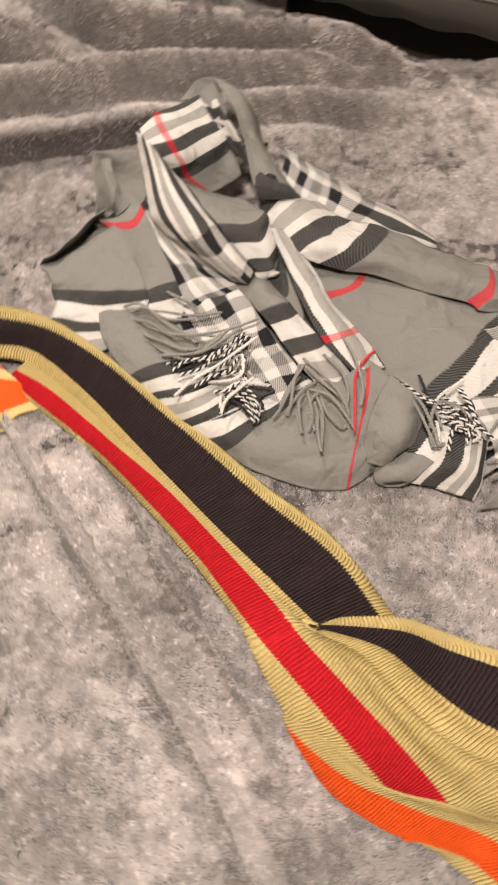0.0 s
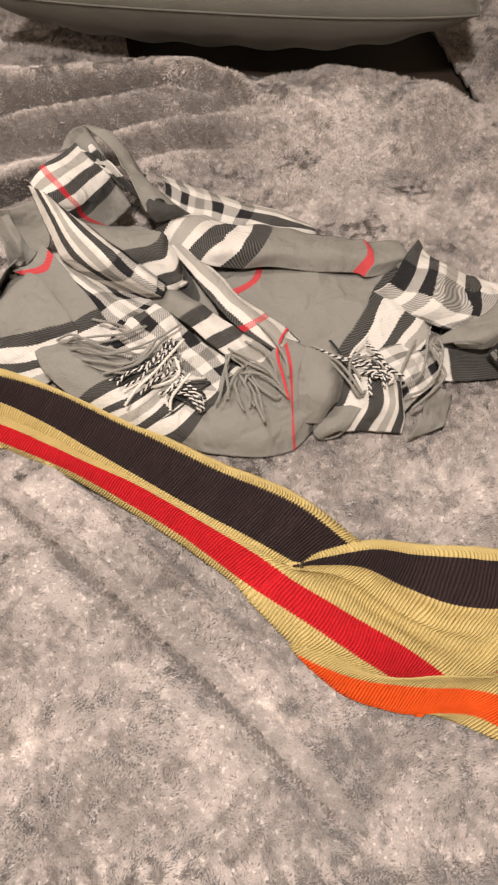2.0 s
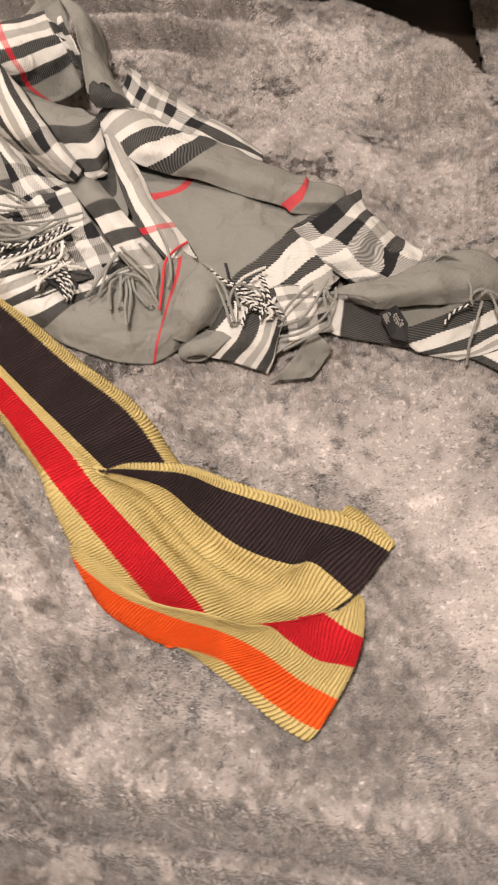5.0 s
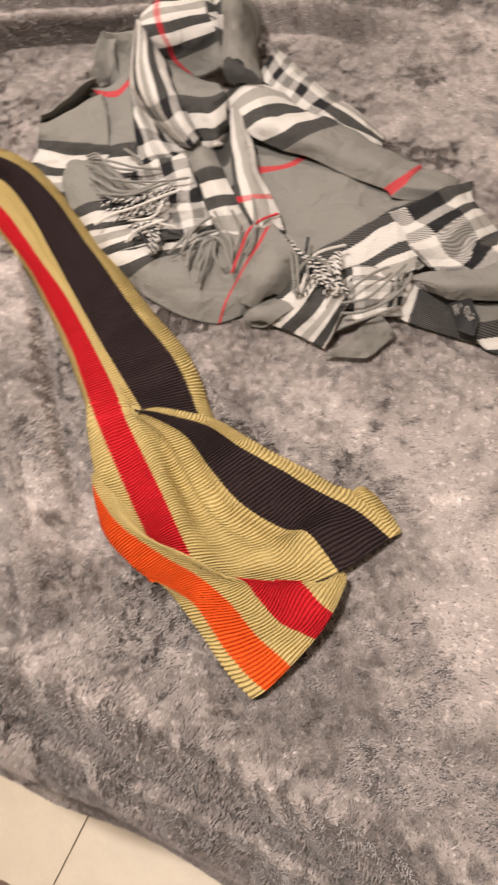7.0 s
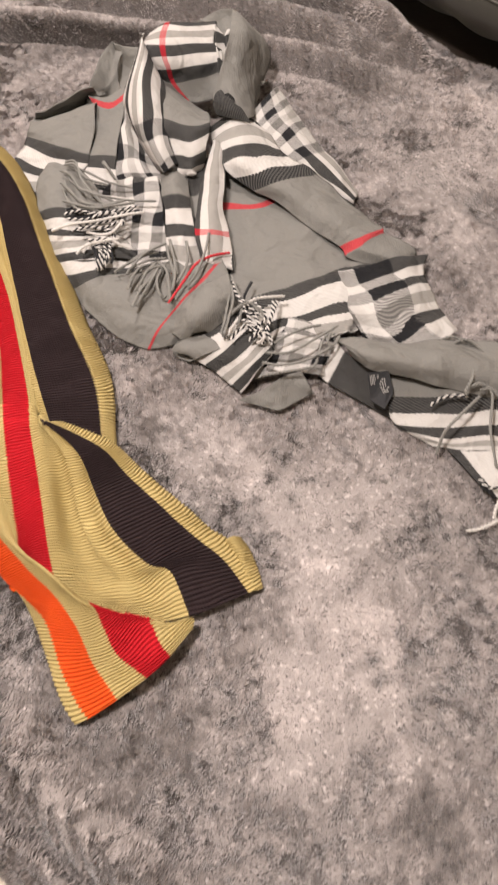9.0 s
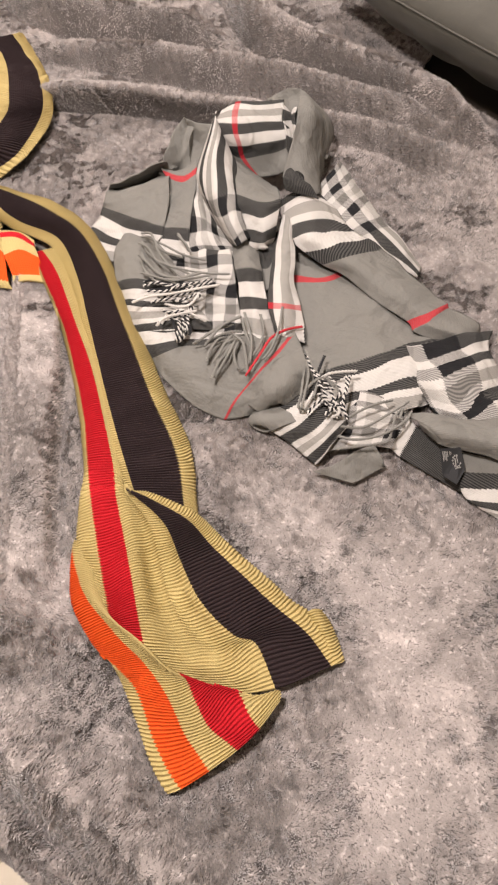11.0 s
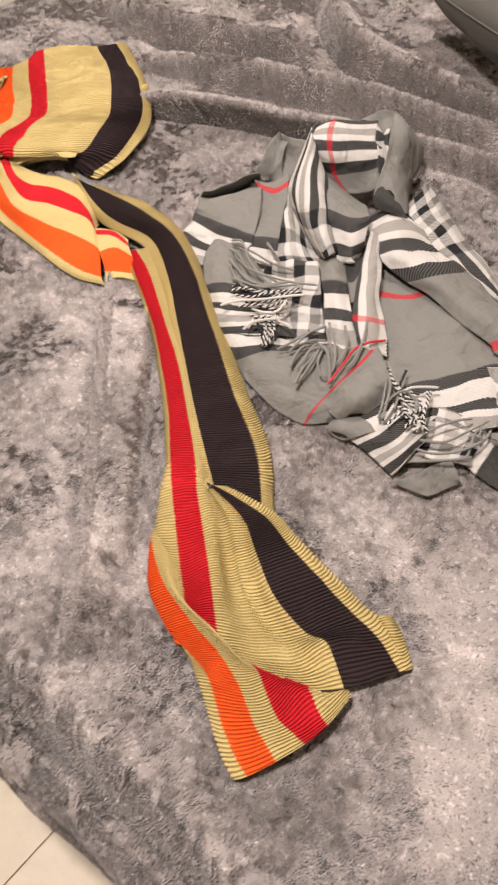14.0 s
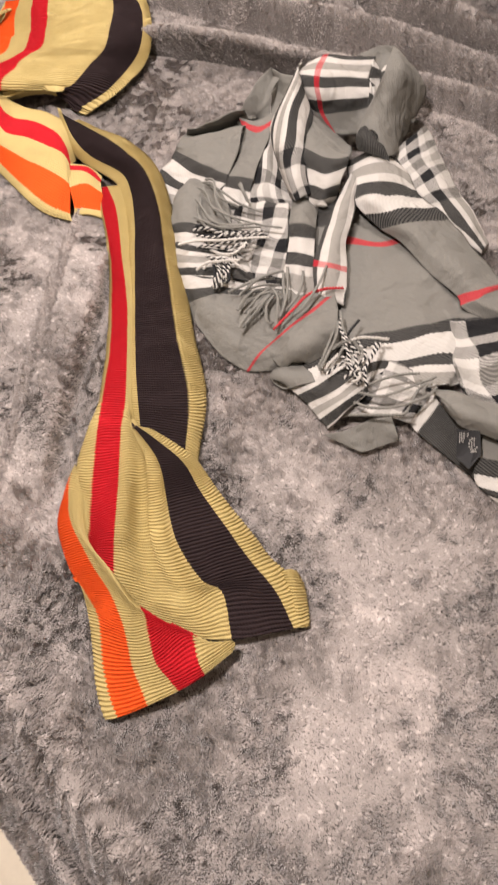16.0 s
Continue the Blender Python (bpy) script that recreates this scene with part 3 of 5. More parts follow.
# ---- cloth panels ----
def loft(rows, us, vs, n, m, thick, rib=0.0, rib_high=0.0, length=False, crease=0.0, seed=0, pleat=0.0, dense=1.0, warp=0.0):
    """A cloth panel through rows of points, as verts, faces and cloth coordinates, with its own thickness."""
    wide = [spline(r, m) for r in rows]
    steps = np.linspace(0, len(rows) - 1, n)
    if length:
        # even steps of length along the middle
        fine = spline([w[m // 2] for w in wide], 8 * n)
        run = np.concatenate([[0], np.cumsum(np.linalg.norm(np.diff(fine, axis=0), axis=1))])
        steps = np.interp(np.linspace(0, run[-1], n), run, np.linspace(0, len(rows) - 1, 8 * n))
    grid = np.stack([spline([w[j] for w in wide], n, steps) for j in range(m)], 1)
    grid[..., 2] += (TOP + relief(grid[..., 0], grid[..., 1]) + 0.006 - grid[..., 2]).clip(0, 0.016)
    if isinstance(us[0], (list, tuple)):
        across = np.stack([line(r, m) for r in us])
        u = np.stack([np.interp(steps, np.arange(len(rows)), across[:, j]) for j in range(m)], 1)
    else:
        u = np.tile(line(us, m), (n, 1))
    if length:
        mid = grid[:, m // 2]
        run = np.concatenate([[0], np.cumsum(np.linalg.norm(np.diff(mid, axis=0), axis=1))])
        v = np.tile((vs[0] + dense * run)[:, None], (1, m)) + 0.0035 * soft_noise(grid[..., 0], grid[..., 1], 0.03, 71) + 0.0012 * soft_noise(grid[..., 0], grid[..., 1], 0.009, 72)
    else:
        v = np.tile(line(vs, n)[:, None], (1, m))
    if warp:
        # the cloth lies slightly askew within its folds
        u = u + warp * soft_noise(grid[..., 0] + seed, grid[..., 1], 0.055, 81) + 0.12 * warp * soft_noise(grid[..., 0], grid[..., 1], 0.02, 82)
        v = v + warp * soft_noise(grid[..., 0], grid[..., 1] + seed, 0.055, 83) + 0.12 * warp * soft_noise(grid[..., 0], grid[..., 1], 0.02, 84)
    nx = np.gradient(grid, axis=0)
    ny = np.gradient(grid, axis=1)
    nor = np.cross(nx, ny)
    nor /= np.linalg.norm(nor, axis=-1, keepdims=True) + 1e-9
    nor *= np.where(nor[..., 2:] < 0, -1, 1)
    off = np.zeros((n, m))
    if crease:
        off += crease * (soft_noise(grid[..., 0] + 3.1 * seed, grid[..., 1], 0.075, 20 + seed) + 0.5 * soft_noise(grid[..., 0], grid[..., 1] + seed, 0.03, 60 + seed))
    if pleat:
        # long folds that fan out over the wide gold stripe
        w = ((u - 0.145) / 0.142).clip(0, 1)
        along = np.linspace(0, 1, n)[:, None]
        off += pleat * np.sin(w * math.pi) ** 0.6 * np.sin(2 * math.pi * (1.75 * w + 0.45 * along)) * np.sin(math.pi * along.clip(0.06, 0.94)) ** 0.7
    if rib_high:
        off += rib_high * (2 * np.abs(np.sin(v * math.pi / rib)) - 1)
    top = grid + nor * (off + thick / 2)[..., None]
    low = grid + nor * (off - thick / 2)[..., None]
    verts = np.concatenate([top.reshape(-1, 3), low.reshape(-1, 3)])
    uv = np.stack([u, v], -1).reshape(-1, 2)
    uv = np.concatenate([uv, uv])
    faces = []
    o = n * m
    for i in range(n - 1):
        for j in range(m - 1):
            a = i * m + j
            faces.append((a, a + m, a + m + 1, a + 1))
            faces.append((o + a, o + a + 1, o + a + m + 1, o + a + m))
    rim = [j for j in range(m)] + [i * m + m - 1 for i in range(1, n)] + [(n - 1) * m + j for j in range(m - 2, -1, -1)] + [i * m for i in range(n - 2, 0, -1)]
    for a, b in zip(rim, rim[1:] + rim[:1]):
        faces.append((a, b, o + b, o + a))
    return verts, faces, uv


def sew(panels, thing, material):
    """Each fold of the cloth as a part."""
    for v, f, t in panels:
        part("fold", mesh_of("fold", v, f, material, t), thing)


# ---- striped knitted scarf ----
def knit(rows, us, start=0.0, n=None, m=28, crease=0.004, pleat=0.0, dense=1.0):
    run = sum((Vector(b[len(b) // 2]) - Vector(a[len(a) // 2])).length for a, b in zip(rows, rows[1:]))
    n = n or max(12, int(run * dense / RIB * 7))
    return loft(rows, us, [start], n, m, 0.0042, RIB, 0.0011, True, crease, len(rows), pleat, dense)


knit_scarf = tagged(new("knitted_scarf"), "long gold ribbed scarf striped black, red and orange, twisted on blanket", "scarf")
# the black side, folded over lengthwise
upper = [
    [(-0.570, 0.805, 0.590), (-0.541, 0.793, 0.595), (-0.501, 0.787, 0.595), (-0.510, 0.806, 0.585)],
    [(-0.472, 0.743, 0.585), (-0.458, 0.749, 0.595), (-0.441, 0.781, 0.600), (-0.456, 0.809, 0.585)],
    [(-0.408, 0.721, 0.580), (-0.394, 0.733, 0.590), (-0.361, 0.776, 0.600), (-0.381, 0.819, 0.580)],
    [(-0.309, 0.717, 0.575), (-0.304, 0.734, 0.585), (-0.277, 0.756, 0.600), (-0.298, 0.803, 0.575)],
    [(-0.229, 0.662, 0.570), (-0.215, 0.670, 0.582), (-0.187, 0.700, 0.600), (-0.205, 0.748, 0.570)],
    [(-0.126, 0.563, 0.570), (-0.114, 0.568, 0.580), (-0.076, 0.603, 0.595), (-0.088, 0.648, 0.565)],
    [(-0.014, 0.451, 0.570), (-0.003, 0.456, 0.578), (0.049, 0.494, 0.588), (0.049, 0.534, 0.562)],
    [(0.061, 0.378, 0.570), (0.074, 0.382, 0.578), (0.134, 0.426, 0.583), (0.140, 0.458, 0.560)],
    [(0.108, 0.334, 0.568), (0.120, 0.340, 0.572), (0.181, 0.370, 0.574), (0.199, 0.381, 0.560)],
    [(0.155, 0.290, 0.558), (0.166, 0.296, 0.560), (0.212, 0.324, 0.560), (0.230, 0.333, 0.556)],
]
# the red side below it
under = [
    [(-0.341, 0.701, 0.570), (-0.325, 0.690, 0.575), (-0.313, 0.696, 0.580), (-0.301, 0.724, 0.575), (-0.284, 0.756, 0.570)],
    [(-0.277, 0.644, 0.565), (-0.267, 0.643, 0.573), (-0.250, 0.658, 0.580), (-0.231, 0.671, 0.570), (-0.211, 0.694, 0.565)],
    [(-0.182, 0.570, 0.560), (-0.171, 0.569, 0.572), (-0.158, 0.580, 0.580), (-0.139, 0.589, 0.570), (-0.114, 0.614, 0.565)],
    [(-0.101, 0.493, 0.560), (-0.092, 0.494, 0.570), (-0.072, 0.507, 0.580), (-0.051, 0.502, 0.570), (-0.027, 0.525, 0.565)],
    [(-0.033, 0.418, 0.560), (-0.023, 0.421, 0.570), (0.001, 0.434, 0.580), (0.027, 0.422, 0.570), (0.052, 0.446, 0.565)],
    [(0.025, 0.347, 0.560), (0.035, 0.349, 0.570), (0.068, 0.364, 0.580), (0.082, 0.364, 0.572), (0.104, 0.386, 0.565)],
    [(0.053, 0.301, 0.560), (0.071, 0.307, 0.572), (0.100, 0.325, 0.580), (0.109, 0.332, 0.572), (0.133, 0.343, 0.565)],
]
# the opened end
fan = [
    [(0.032, 0.338, 0.560), (0.033, 0.339, 0.563), (0.040, 0.342, 0.570), (0.073, 0.357, 0.580), (0.099, 0.343, 0.580), (0.110, 0.335, 0.585), (0.118, 0.331, 0.588), (0.121, 0.332, 0.588)],
    [(0.057, 0.291, 0.560), (0.060, 0.290, 0.564), (0.075, 0.300, 0.573), (0.103, 0.321, 0.580), (0.122, 0.329, 0.582), (0.139, 0.326, 0.595), (0.150, 0.332, 0.596), (0.150, 0.343, 0.592)],
    [(0.094, 0.234, 0.558), (0.100, 0.237, 0.564), (0.122, 0.248, 0.575), (0.148, 0.273, 0.582), (0.171, 0.301, 0.582), (0.196, 0.306, 0.600), (0.216, 0.327, 0.598), (0.214, 0.348, 0.585)],
    [(0.133, 0.201, 0.555), (0.141, 0.204, 0.559), (0.168, 0.197, 0.574), (0.193, 0.224, 0.586), (0.218, 0.255, 0.566), (0.242, 0.273, 0.590), (0.269, 0.308, 0.595), (0.268, 0.332, 0.580)],
    [(0.169, 0.168, 0.554), (0.179, 0.168, 0.557), (0.198, 0.166, 0.574), (0.225, 0.188, 0.586), (0.261, 0.218, 0.562), (0.293, 0.237, 0.588), (0.331, 0.289, 0.592), (0.331, 0.316, 0.570)],
    [(0.205, 0.140, 0.554), (0.213, 0.143, 0.557), (0.220, 0.151, 0.570), (0.252, 0.160, 0.578), (0.310, 0.192, 0.562), (0.349, 0.219, 0.585), (0.386, 0.275, 0.588), (0.390, 0.304, 0.565)],
    [(0.235, 0.118, 0.556), (0.242, 0.121, 0.558), (0.250, 0.125, 0.562), (0.271, 0.143, 0.562), (0.349, 0.173, 0.568), (0.382, 0.223, 0.580), (0.431, 0.266, 0.580), (0.435, 0.295, 0.560)],
    [(0.272, 0.101, 0.556), (0.279, 0.104, 0.558), (0.290, 0.108, 0.559), (0.313, 0.120, 0.559), (0.390, 0.162, 0.565), (0.429, 0.186, 0.573), (0.477, 0.246, 0.570), (0.487, 0.262, 0.560)],
]
# its turned-up lip
lip = [
    [(0.080, 0.244, 0.555), (0.082, 0.242, 0.557), (0.088, 0.241, 0.559), (0.096, 0.242, 0.559), (0.103, 0.244, 0.557), (0.110, 0.245, 0.555)],
    [(0.110, 0.195, 0.557), (0.113, 0.194, 0.563), (0.124, 0.199, 0.570), (0.135, 0.201, 0.570), (0.143, 0.203, 0.565), (0.148, 0.207, 0.558)],
    [(0.137, 0.164, 0.558), (0.141, 0.164, 0.566), (0.156, 0.173, 0.578), (0.171, 0.170, 0.579), (0.181, 0.170, 0.573), (0.185, 0.171, 0.564)],
    [(0.191, 0.130, 0.558), (0.200, 0.131, 0.568), (0.221, 0.147, 0.584), (0.237, 0.151, 0.588), (0.250, 0.151, 0.586), (0.254, 0.152, 0.580)],
    [(0.221, 0.121, 0.558), (0.241, 0.119, 0.570), (0.271, 0.133, 0.586), (0.294, 0.138, 0.590), (0.305, 0.139, 0.588), (0.309, 0.144, 0.580)],
    [(0.259, 0.100, 0.558), (0.277, 0.104, 0.568), (0.318, 0.112, 0.585), (0.336, 0.127, 0.590), (0.347, 0.143, 0.590), (0.354, 0.147, 0.582)],
    [(0.308, 0.063, 0.558), (0.324, 0.067, 0.566), (0.358, 0.085, 0.580), (0.379, 0.105, 0.588), (0.387, 0.149, 0.590), (0.406, 0.159, 0.582)],
    [(0.343, 0.037, 0.558), (0.358, 0.045, 0.566), (0.385, 0.072, 0.578), (0.407, 0.100, 0.586), (0.422, 0.135, 0.590), (0.433, 0.182, 0.582)],
    [(0.372, 0.022, 0.558), (0.384, 0.033, 0.565), (0.404, 0.063, 0.576), (0.423, 0.098, 0.584), (0.435, 0.130, 0.588), (0.440, 0.171, 0.580)],
]
# the loop at the far end
loop = [
    [(-0.987, 0.997, 0.580), (-1.002, 1.029, 0.590), (-0.962, 1.043, 0.600), (-0.941, 1.080, 0.610), (-0.933, 1.127, 0.615), (-0.847, 1.219, 0.610), (-0.835, 1.268, 0.600), (-0.840, 1.303, 0.590)],
    [(-0.935, 0.940, 0.580), (-0.917, 0.947, 0.590), (-0.883, 0.966, 0.600), (-0.848, 0.986, 0.610), (-0.820, 1.013, 0.615), (-0.741, 1.140, 0.610), (-0.695, 1.181, 0.595), (-0.689, 1.201, 0.585)],
    [(-0.853, 0.854, 0.585), (-0.827, 0.852, 0.595), (-0.794, 0.871, 0.605), (-0.763, 0.895, 0.612), (-0.738, 0.923, 0.615), (-0.636, 1.017, 0.610), (-0.606, 1.087, 0.590), (-0.600, 1.108, 0.580)],
    [(-0.808, 0.750, 0.590), (-0.803, 0.774, 0.600), (-0.787, 0.794, 0.610), (-0.752, 0.810, 0.615), (-0.722, 0.866, 0.620), (-0.609, 0.964, 0.610), (-0.570, 1.022, 0.585), (-0.556, 1.040, 0.575)],
    [(-0.769, 0.721, 0.590), (-0.753, 0.732, 0.600), (-0.734, 0.740, 0.610), (-0.720, 0.760, 0.615), (-0.690, 0.781, 0.620), (-0.577, 0.870, 0.610), (-0.544, 0.920, 0.580), (-0.531, 0.922, 0.570)],
    [(-0.749, 0.723, 0.580), (-0.735, 0.727, 0.590), (-0.711, 0.739, 0.600), (-0.708, 0.760, 0.600), (-0.680, 0.761, 0.605), (-0.601, 0.834, 0.600), (-0.553, 0.854, 0.572), (-0.537, 0.862, 0.565)],
]
roll = [
    [(-0.711, 0.778, 0.590), (-0.666, 0.810, 0.605), (-0.617, 0.843, 0.605), (-0.571, 0.878, 0.590), (-0.536, 0.919, 0.570)],
    [(-0.686, 0.761, 0.595), (-0.650, 0.801, 0.605), (-0.610, 0.838, 0.600), (-0.565, 0.860, 0.580), (-0.535, 0.879, 0.566)],
    [(-0.694, 0.773, 0.575), (-0.658, 0.814, 0.585), (-0.610, 0.841, 0.585), (-0.568, 0.843, 0.566), (-0.543, 0.850, 0.560)],
]
band = [
    [(-0.713, 0.785, 0.590), (-0.711, 0.768, 0.595), (-0.717, 0.752, 0.595), (-0.756, 0.732, 0.590), (-0.779, 0.709, 0.575), (-0.786, 0.697, 0.565)],
    [(-0.673, 0.763, 0.590), (-0.653, 0.730, 0.595), (-0.648, 0.709, 0.595), (-0.690, 0.711, 0.590), (-0.705, 0.677, 0.575), (-0.714, 0.668, 0.560)],
    [(-0.625, 0.762, 0.590), (-0.606, 0.722, 0.595), (-0.577, 0.679, 0.595), (-0.588, 0.657, 0.590), (-0.615, 0.648, 0.570), (-0.620, 0.634, 0.558)],
    [(-0.575, 0.776, 0.590), (-0.550, 0.732, 0.600), (-0.522, 0.693, 0.598), (-0.507, 0.650, 0.590), (-0.525, 0.625, 0.570), (-0.534, 0.616, 0.558)],
    [(-0.513, 0.775, 0.590), (-0.493, 0.736, 0.600), (-0.467, 0.698, 0.600), (-0.445, 0.654, 0.590), (-0.446, 0.610, 0.570), (-0.444, 0.598, 0.558)],
    [(-0.463, 0.750, 0.585), (-0.446, 0.718, 0.595), (-0.431, 0.700, 0.595), (-0.388, 0.654, 0.590), (-0.375, 0.602, 0.570), (-0.373, 0.590, 0.558)],
    [(-0.425, 0.717, 0.575), (-0.411, 0.693, 0.585), (-0.397, 0.677, 0.585), (-0.362, 0.650, 0.585), (-0.330, 0.613, 0.565), (-0.316, 0.607, 0.556)],
]
facet = [
    [(-0.415, 0.700, 0.580), (-0.408, 0.690, 0.585), (-0.399, 0.682, 0.585), (-0.358, 0.645, 0.588), (-0.330, 0.626, 0.570), (-0.314, 0.605, 0.556)],
    [(-0.385, 0.716, 0.580), (-0.379, 0.709, 0.585), (-0.368, 0.691, 0.590), (-0.340, 0.670, 0.590), (-0.305, 0.639, 0.570), (-0.294, 0.627, 0.556)],
    [(-0.343, 0.711, 0.580), (-0.337, 0.703, 0.580), (-0.331, 0.696, 0.582), (-0.307, 0.677, 0.582), (-0.280, 0.658, 0.565), (-0.262, 0.644, 0.556)],
]
ear = [
    [(0.418, 0.297, 0.568), (0.424, 0.302, 0.572), (0.431, 0.310, 0.565)],
    [(0.433, 0.285, 0.568), (0.443, 0.288, 0.576), (0.450, 0.301, 0.562)],
    [(0.461, 0.263, 0.566), (0.470, 0.265, 0.572), (0.473, 0.279, 0.560)],
    [(0.478, 0.251, 0.564), (0.483, 0.254, 0.566), (0.487, 0.263, 0.559)],
]
curl = [
    [(-0.946, 0.933, 0.590), (-0.931, 0.933, 0.608), (-0.942, 0.957, 0.600)],
    [(-0.914, 0.928, 0.600), (-0.909, 0.939, 0.618), (-0.923, 0.966, 0.608)],
    [(-0.909, 0.946, 0.602), (-0.914, 0.968, 0.614), (-0.930, 0.994, 0.604)],
]
sew([
    knit(curl, [0.150, 0.165, 0.175], m=12),
    knit(ear, [0.150, 0.165, 0.175], m=12),
    knit(upper, [0.378, 0.360, 0.287, 0.265], m=16),
    knit(under, [0.085, 0.098, 0.140, 0.165, 0.19], m=20),
    knit(fan, [0.062, 0.078, 0.098, 0.140, 0.215, 0.287, 0.36, 0.378], m=64, crease=0.006, pleat=0.0062),
    knit(lip, [[0.062, 0.064, 0.070, 0.085, 0.092, 0.095], [0.040, 0.046, 0.062, 0.085, 0.092, 0.095]] + [[0.022, 0.03, 0.058, 0.085, 0.092, 0.095]] * 2 + [[0.008, 0.018, 0.058, 0.085, 0.092, 0.095]] + [[0.0, 0.016, 0.058, 0.094, 0.106, 0.112], [0.0, 0.016, 0.058, 0.098, 0.136, 0.145], [0.0, 0.016, 0.058, 0.098, 0.140, 0.165], [0.0, 0.016, 0.058, 0.098, 0.140, 0.18]], m=31, dense=1.1),
    knit(loop, [0.0, 0.016, 0.058, 0.098, 0.140, 0.287, 0.36, 0.378], m=57, crease=0.013),
    knit(roll, [0.16, 0.2, 0.285, 0.35, 0.372], n=24, m=60),
    knit(band, [0.17, 0.140, 0.098, 0.058, 0.016, 0.0], m=31),
    knit(facet, [0.15, 0.140, 0.098, 0.058, 0.016, 0.0], m=31),
], knit_scarf, M_KNIT)

# ---- checked wool scarf ----
check_scarf = tagged(new("checked_scarf"), "grey wool scarf with black-white check and red lines, heaped on blanket", "scarf")
PANELS = []


def drape(rows, us, vs, crease=0.014, n=None):
    k = len(PANELS)
    n = n or 14 * (len(rows) - 1) + 1
    PANELS.append(loft(rows, us, vs, n, 14 * (len(rows[0]) - 1) + 1, 0.0018, crease=crease, seed=k, warp=0.012))


F3 = [0.15, 0.19, 0.23]
# low layer under the heap
drape([[(-0.221, 0.788, 0.560), (-0.111, 0.864, 0.562), (-0.015, 0.920, 0.564), (0.103, 0.983, 0.564)], [(0.015, 0.628, 0.558), (0.053, 0.719, 0.562), (0.107, 0.790, 0.564), (0.211, 0.863, 0.564)], [(0.211, 0.605, 0.558), (0.226, 0.656, 0.562), (0.252, 0.688, 0.564), (0.317, 0.733, 0.564)]], [0.12, 0.16, 0.2, 0.24], [0.12, 0.18, 0.24])
# the broad flat panel in the middle
drape([
    [(0.027, 0.990, 0.580), (0.086, 1.010, 0.580), (0.144, 1.025, 0.570), (0.215, 1.008, 0.560)],
    [(0.121, 0.849, 0.580), (0.167, 0.873, 0.585), (0.203, 0.921, 0.580), (0.263, 0.981, 0.560)],
    [(0.198, 0.729, 0.580), (0.242, 0.765, 0.590), (0.290, 0.830, 0.585), (0.360, 0.907, 0.570)],
    [(0.248, 0.660, 0.580), (0.298, 0.715, 0.590), (0.346, 0.772, 0.590), (0.422, 0.852, 0.580)],
    [(0.266, 0.635, 0.580), (0.310, 0.689, 0.590), (0.361, 0.751, 0.590), (0.432, 0.827, 0.580)],
    [(0.289, 0.612, 0.575), (0.326, 0.659, 0.585), (0.390, 0.718, 0.590), (0.448, 0.783, 0.580)],
    [(0.300, 0.601, 0.572), (0.334, 0.642, 0.583), (0.399, 0.699, 0.588), (0.455, 0.765, 0.580)],
    [(0.322, 0.569, 0.570), (0.349, 0.612, 0.580), (0.413, 0.670, 0.580), (0.464, 0.746, 0.575)],
], [0.13, 0.18, 0.23, 0.27], [0.38, 0.29, 0.17, 0.09, 0.066, 0.040, 0.022, -0.01])
# the checked corner beside it
drape([
    [(0.352, 0.796, 0.580), (0.386, 0.790, 0.600), (0.430, 0.839, 0.600), (0.475, 0.897, 0.580)],
    [(0.369, 0.769, 0.580), (0.410, 0.768, 0.600), (0.447, 0.819, 0.600), (0.477, 0.873, 0.580)],
    [(0.386, 0.751, 0.585), (0.426, 0.750, 0.605), (0.464, 0.810, 0.600), (0.487, 0.855, 0.580)],
    [(0.403, 0.726, 0.585), (0.444, 0.726, 0.605), (0.479, 0.794, 0.600), (0.500, 0.840, 0.580)],
    [(0.444, 0.689, 0.585), (0.485, 0.690, 0.605), (0.510, 0.752, 0.595), (0.531, 0.804, 0.575)],
    [(0.457, 0.680, 0.585), (0.502, 0.685, 0.600), (0.533, 0.748, 0.595), (0.544, 0.791, 0.575)],
    [(0.473, 0.665, 0.580), (0.519, 0.675, 0.595), (0.562, 0.733, 0.590), (0.569, 0.772, 0.570)],
], [0.040, 0.066, 0.095, 0.2], [0.09, 0.066, 0.040, 0.022, -0.022, -0.040, -0.066])
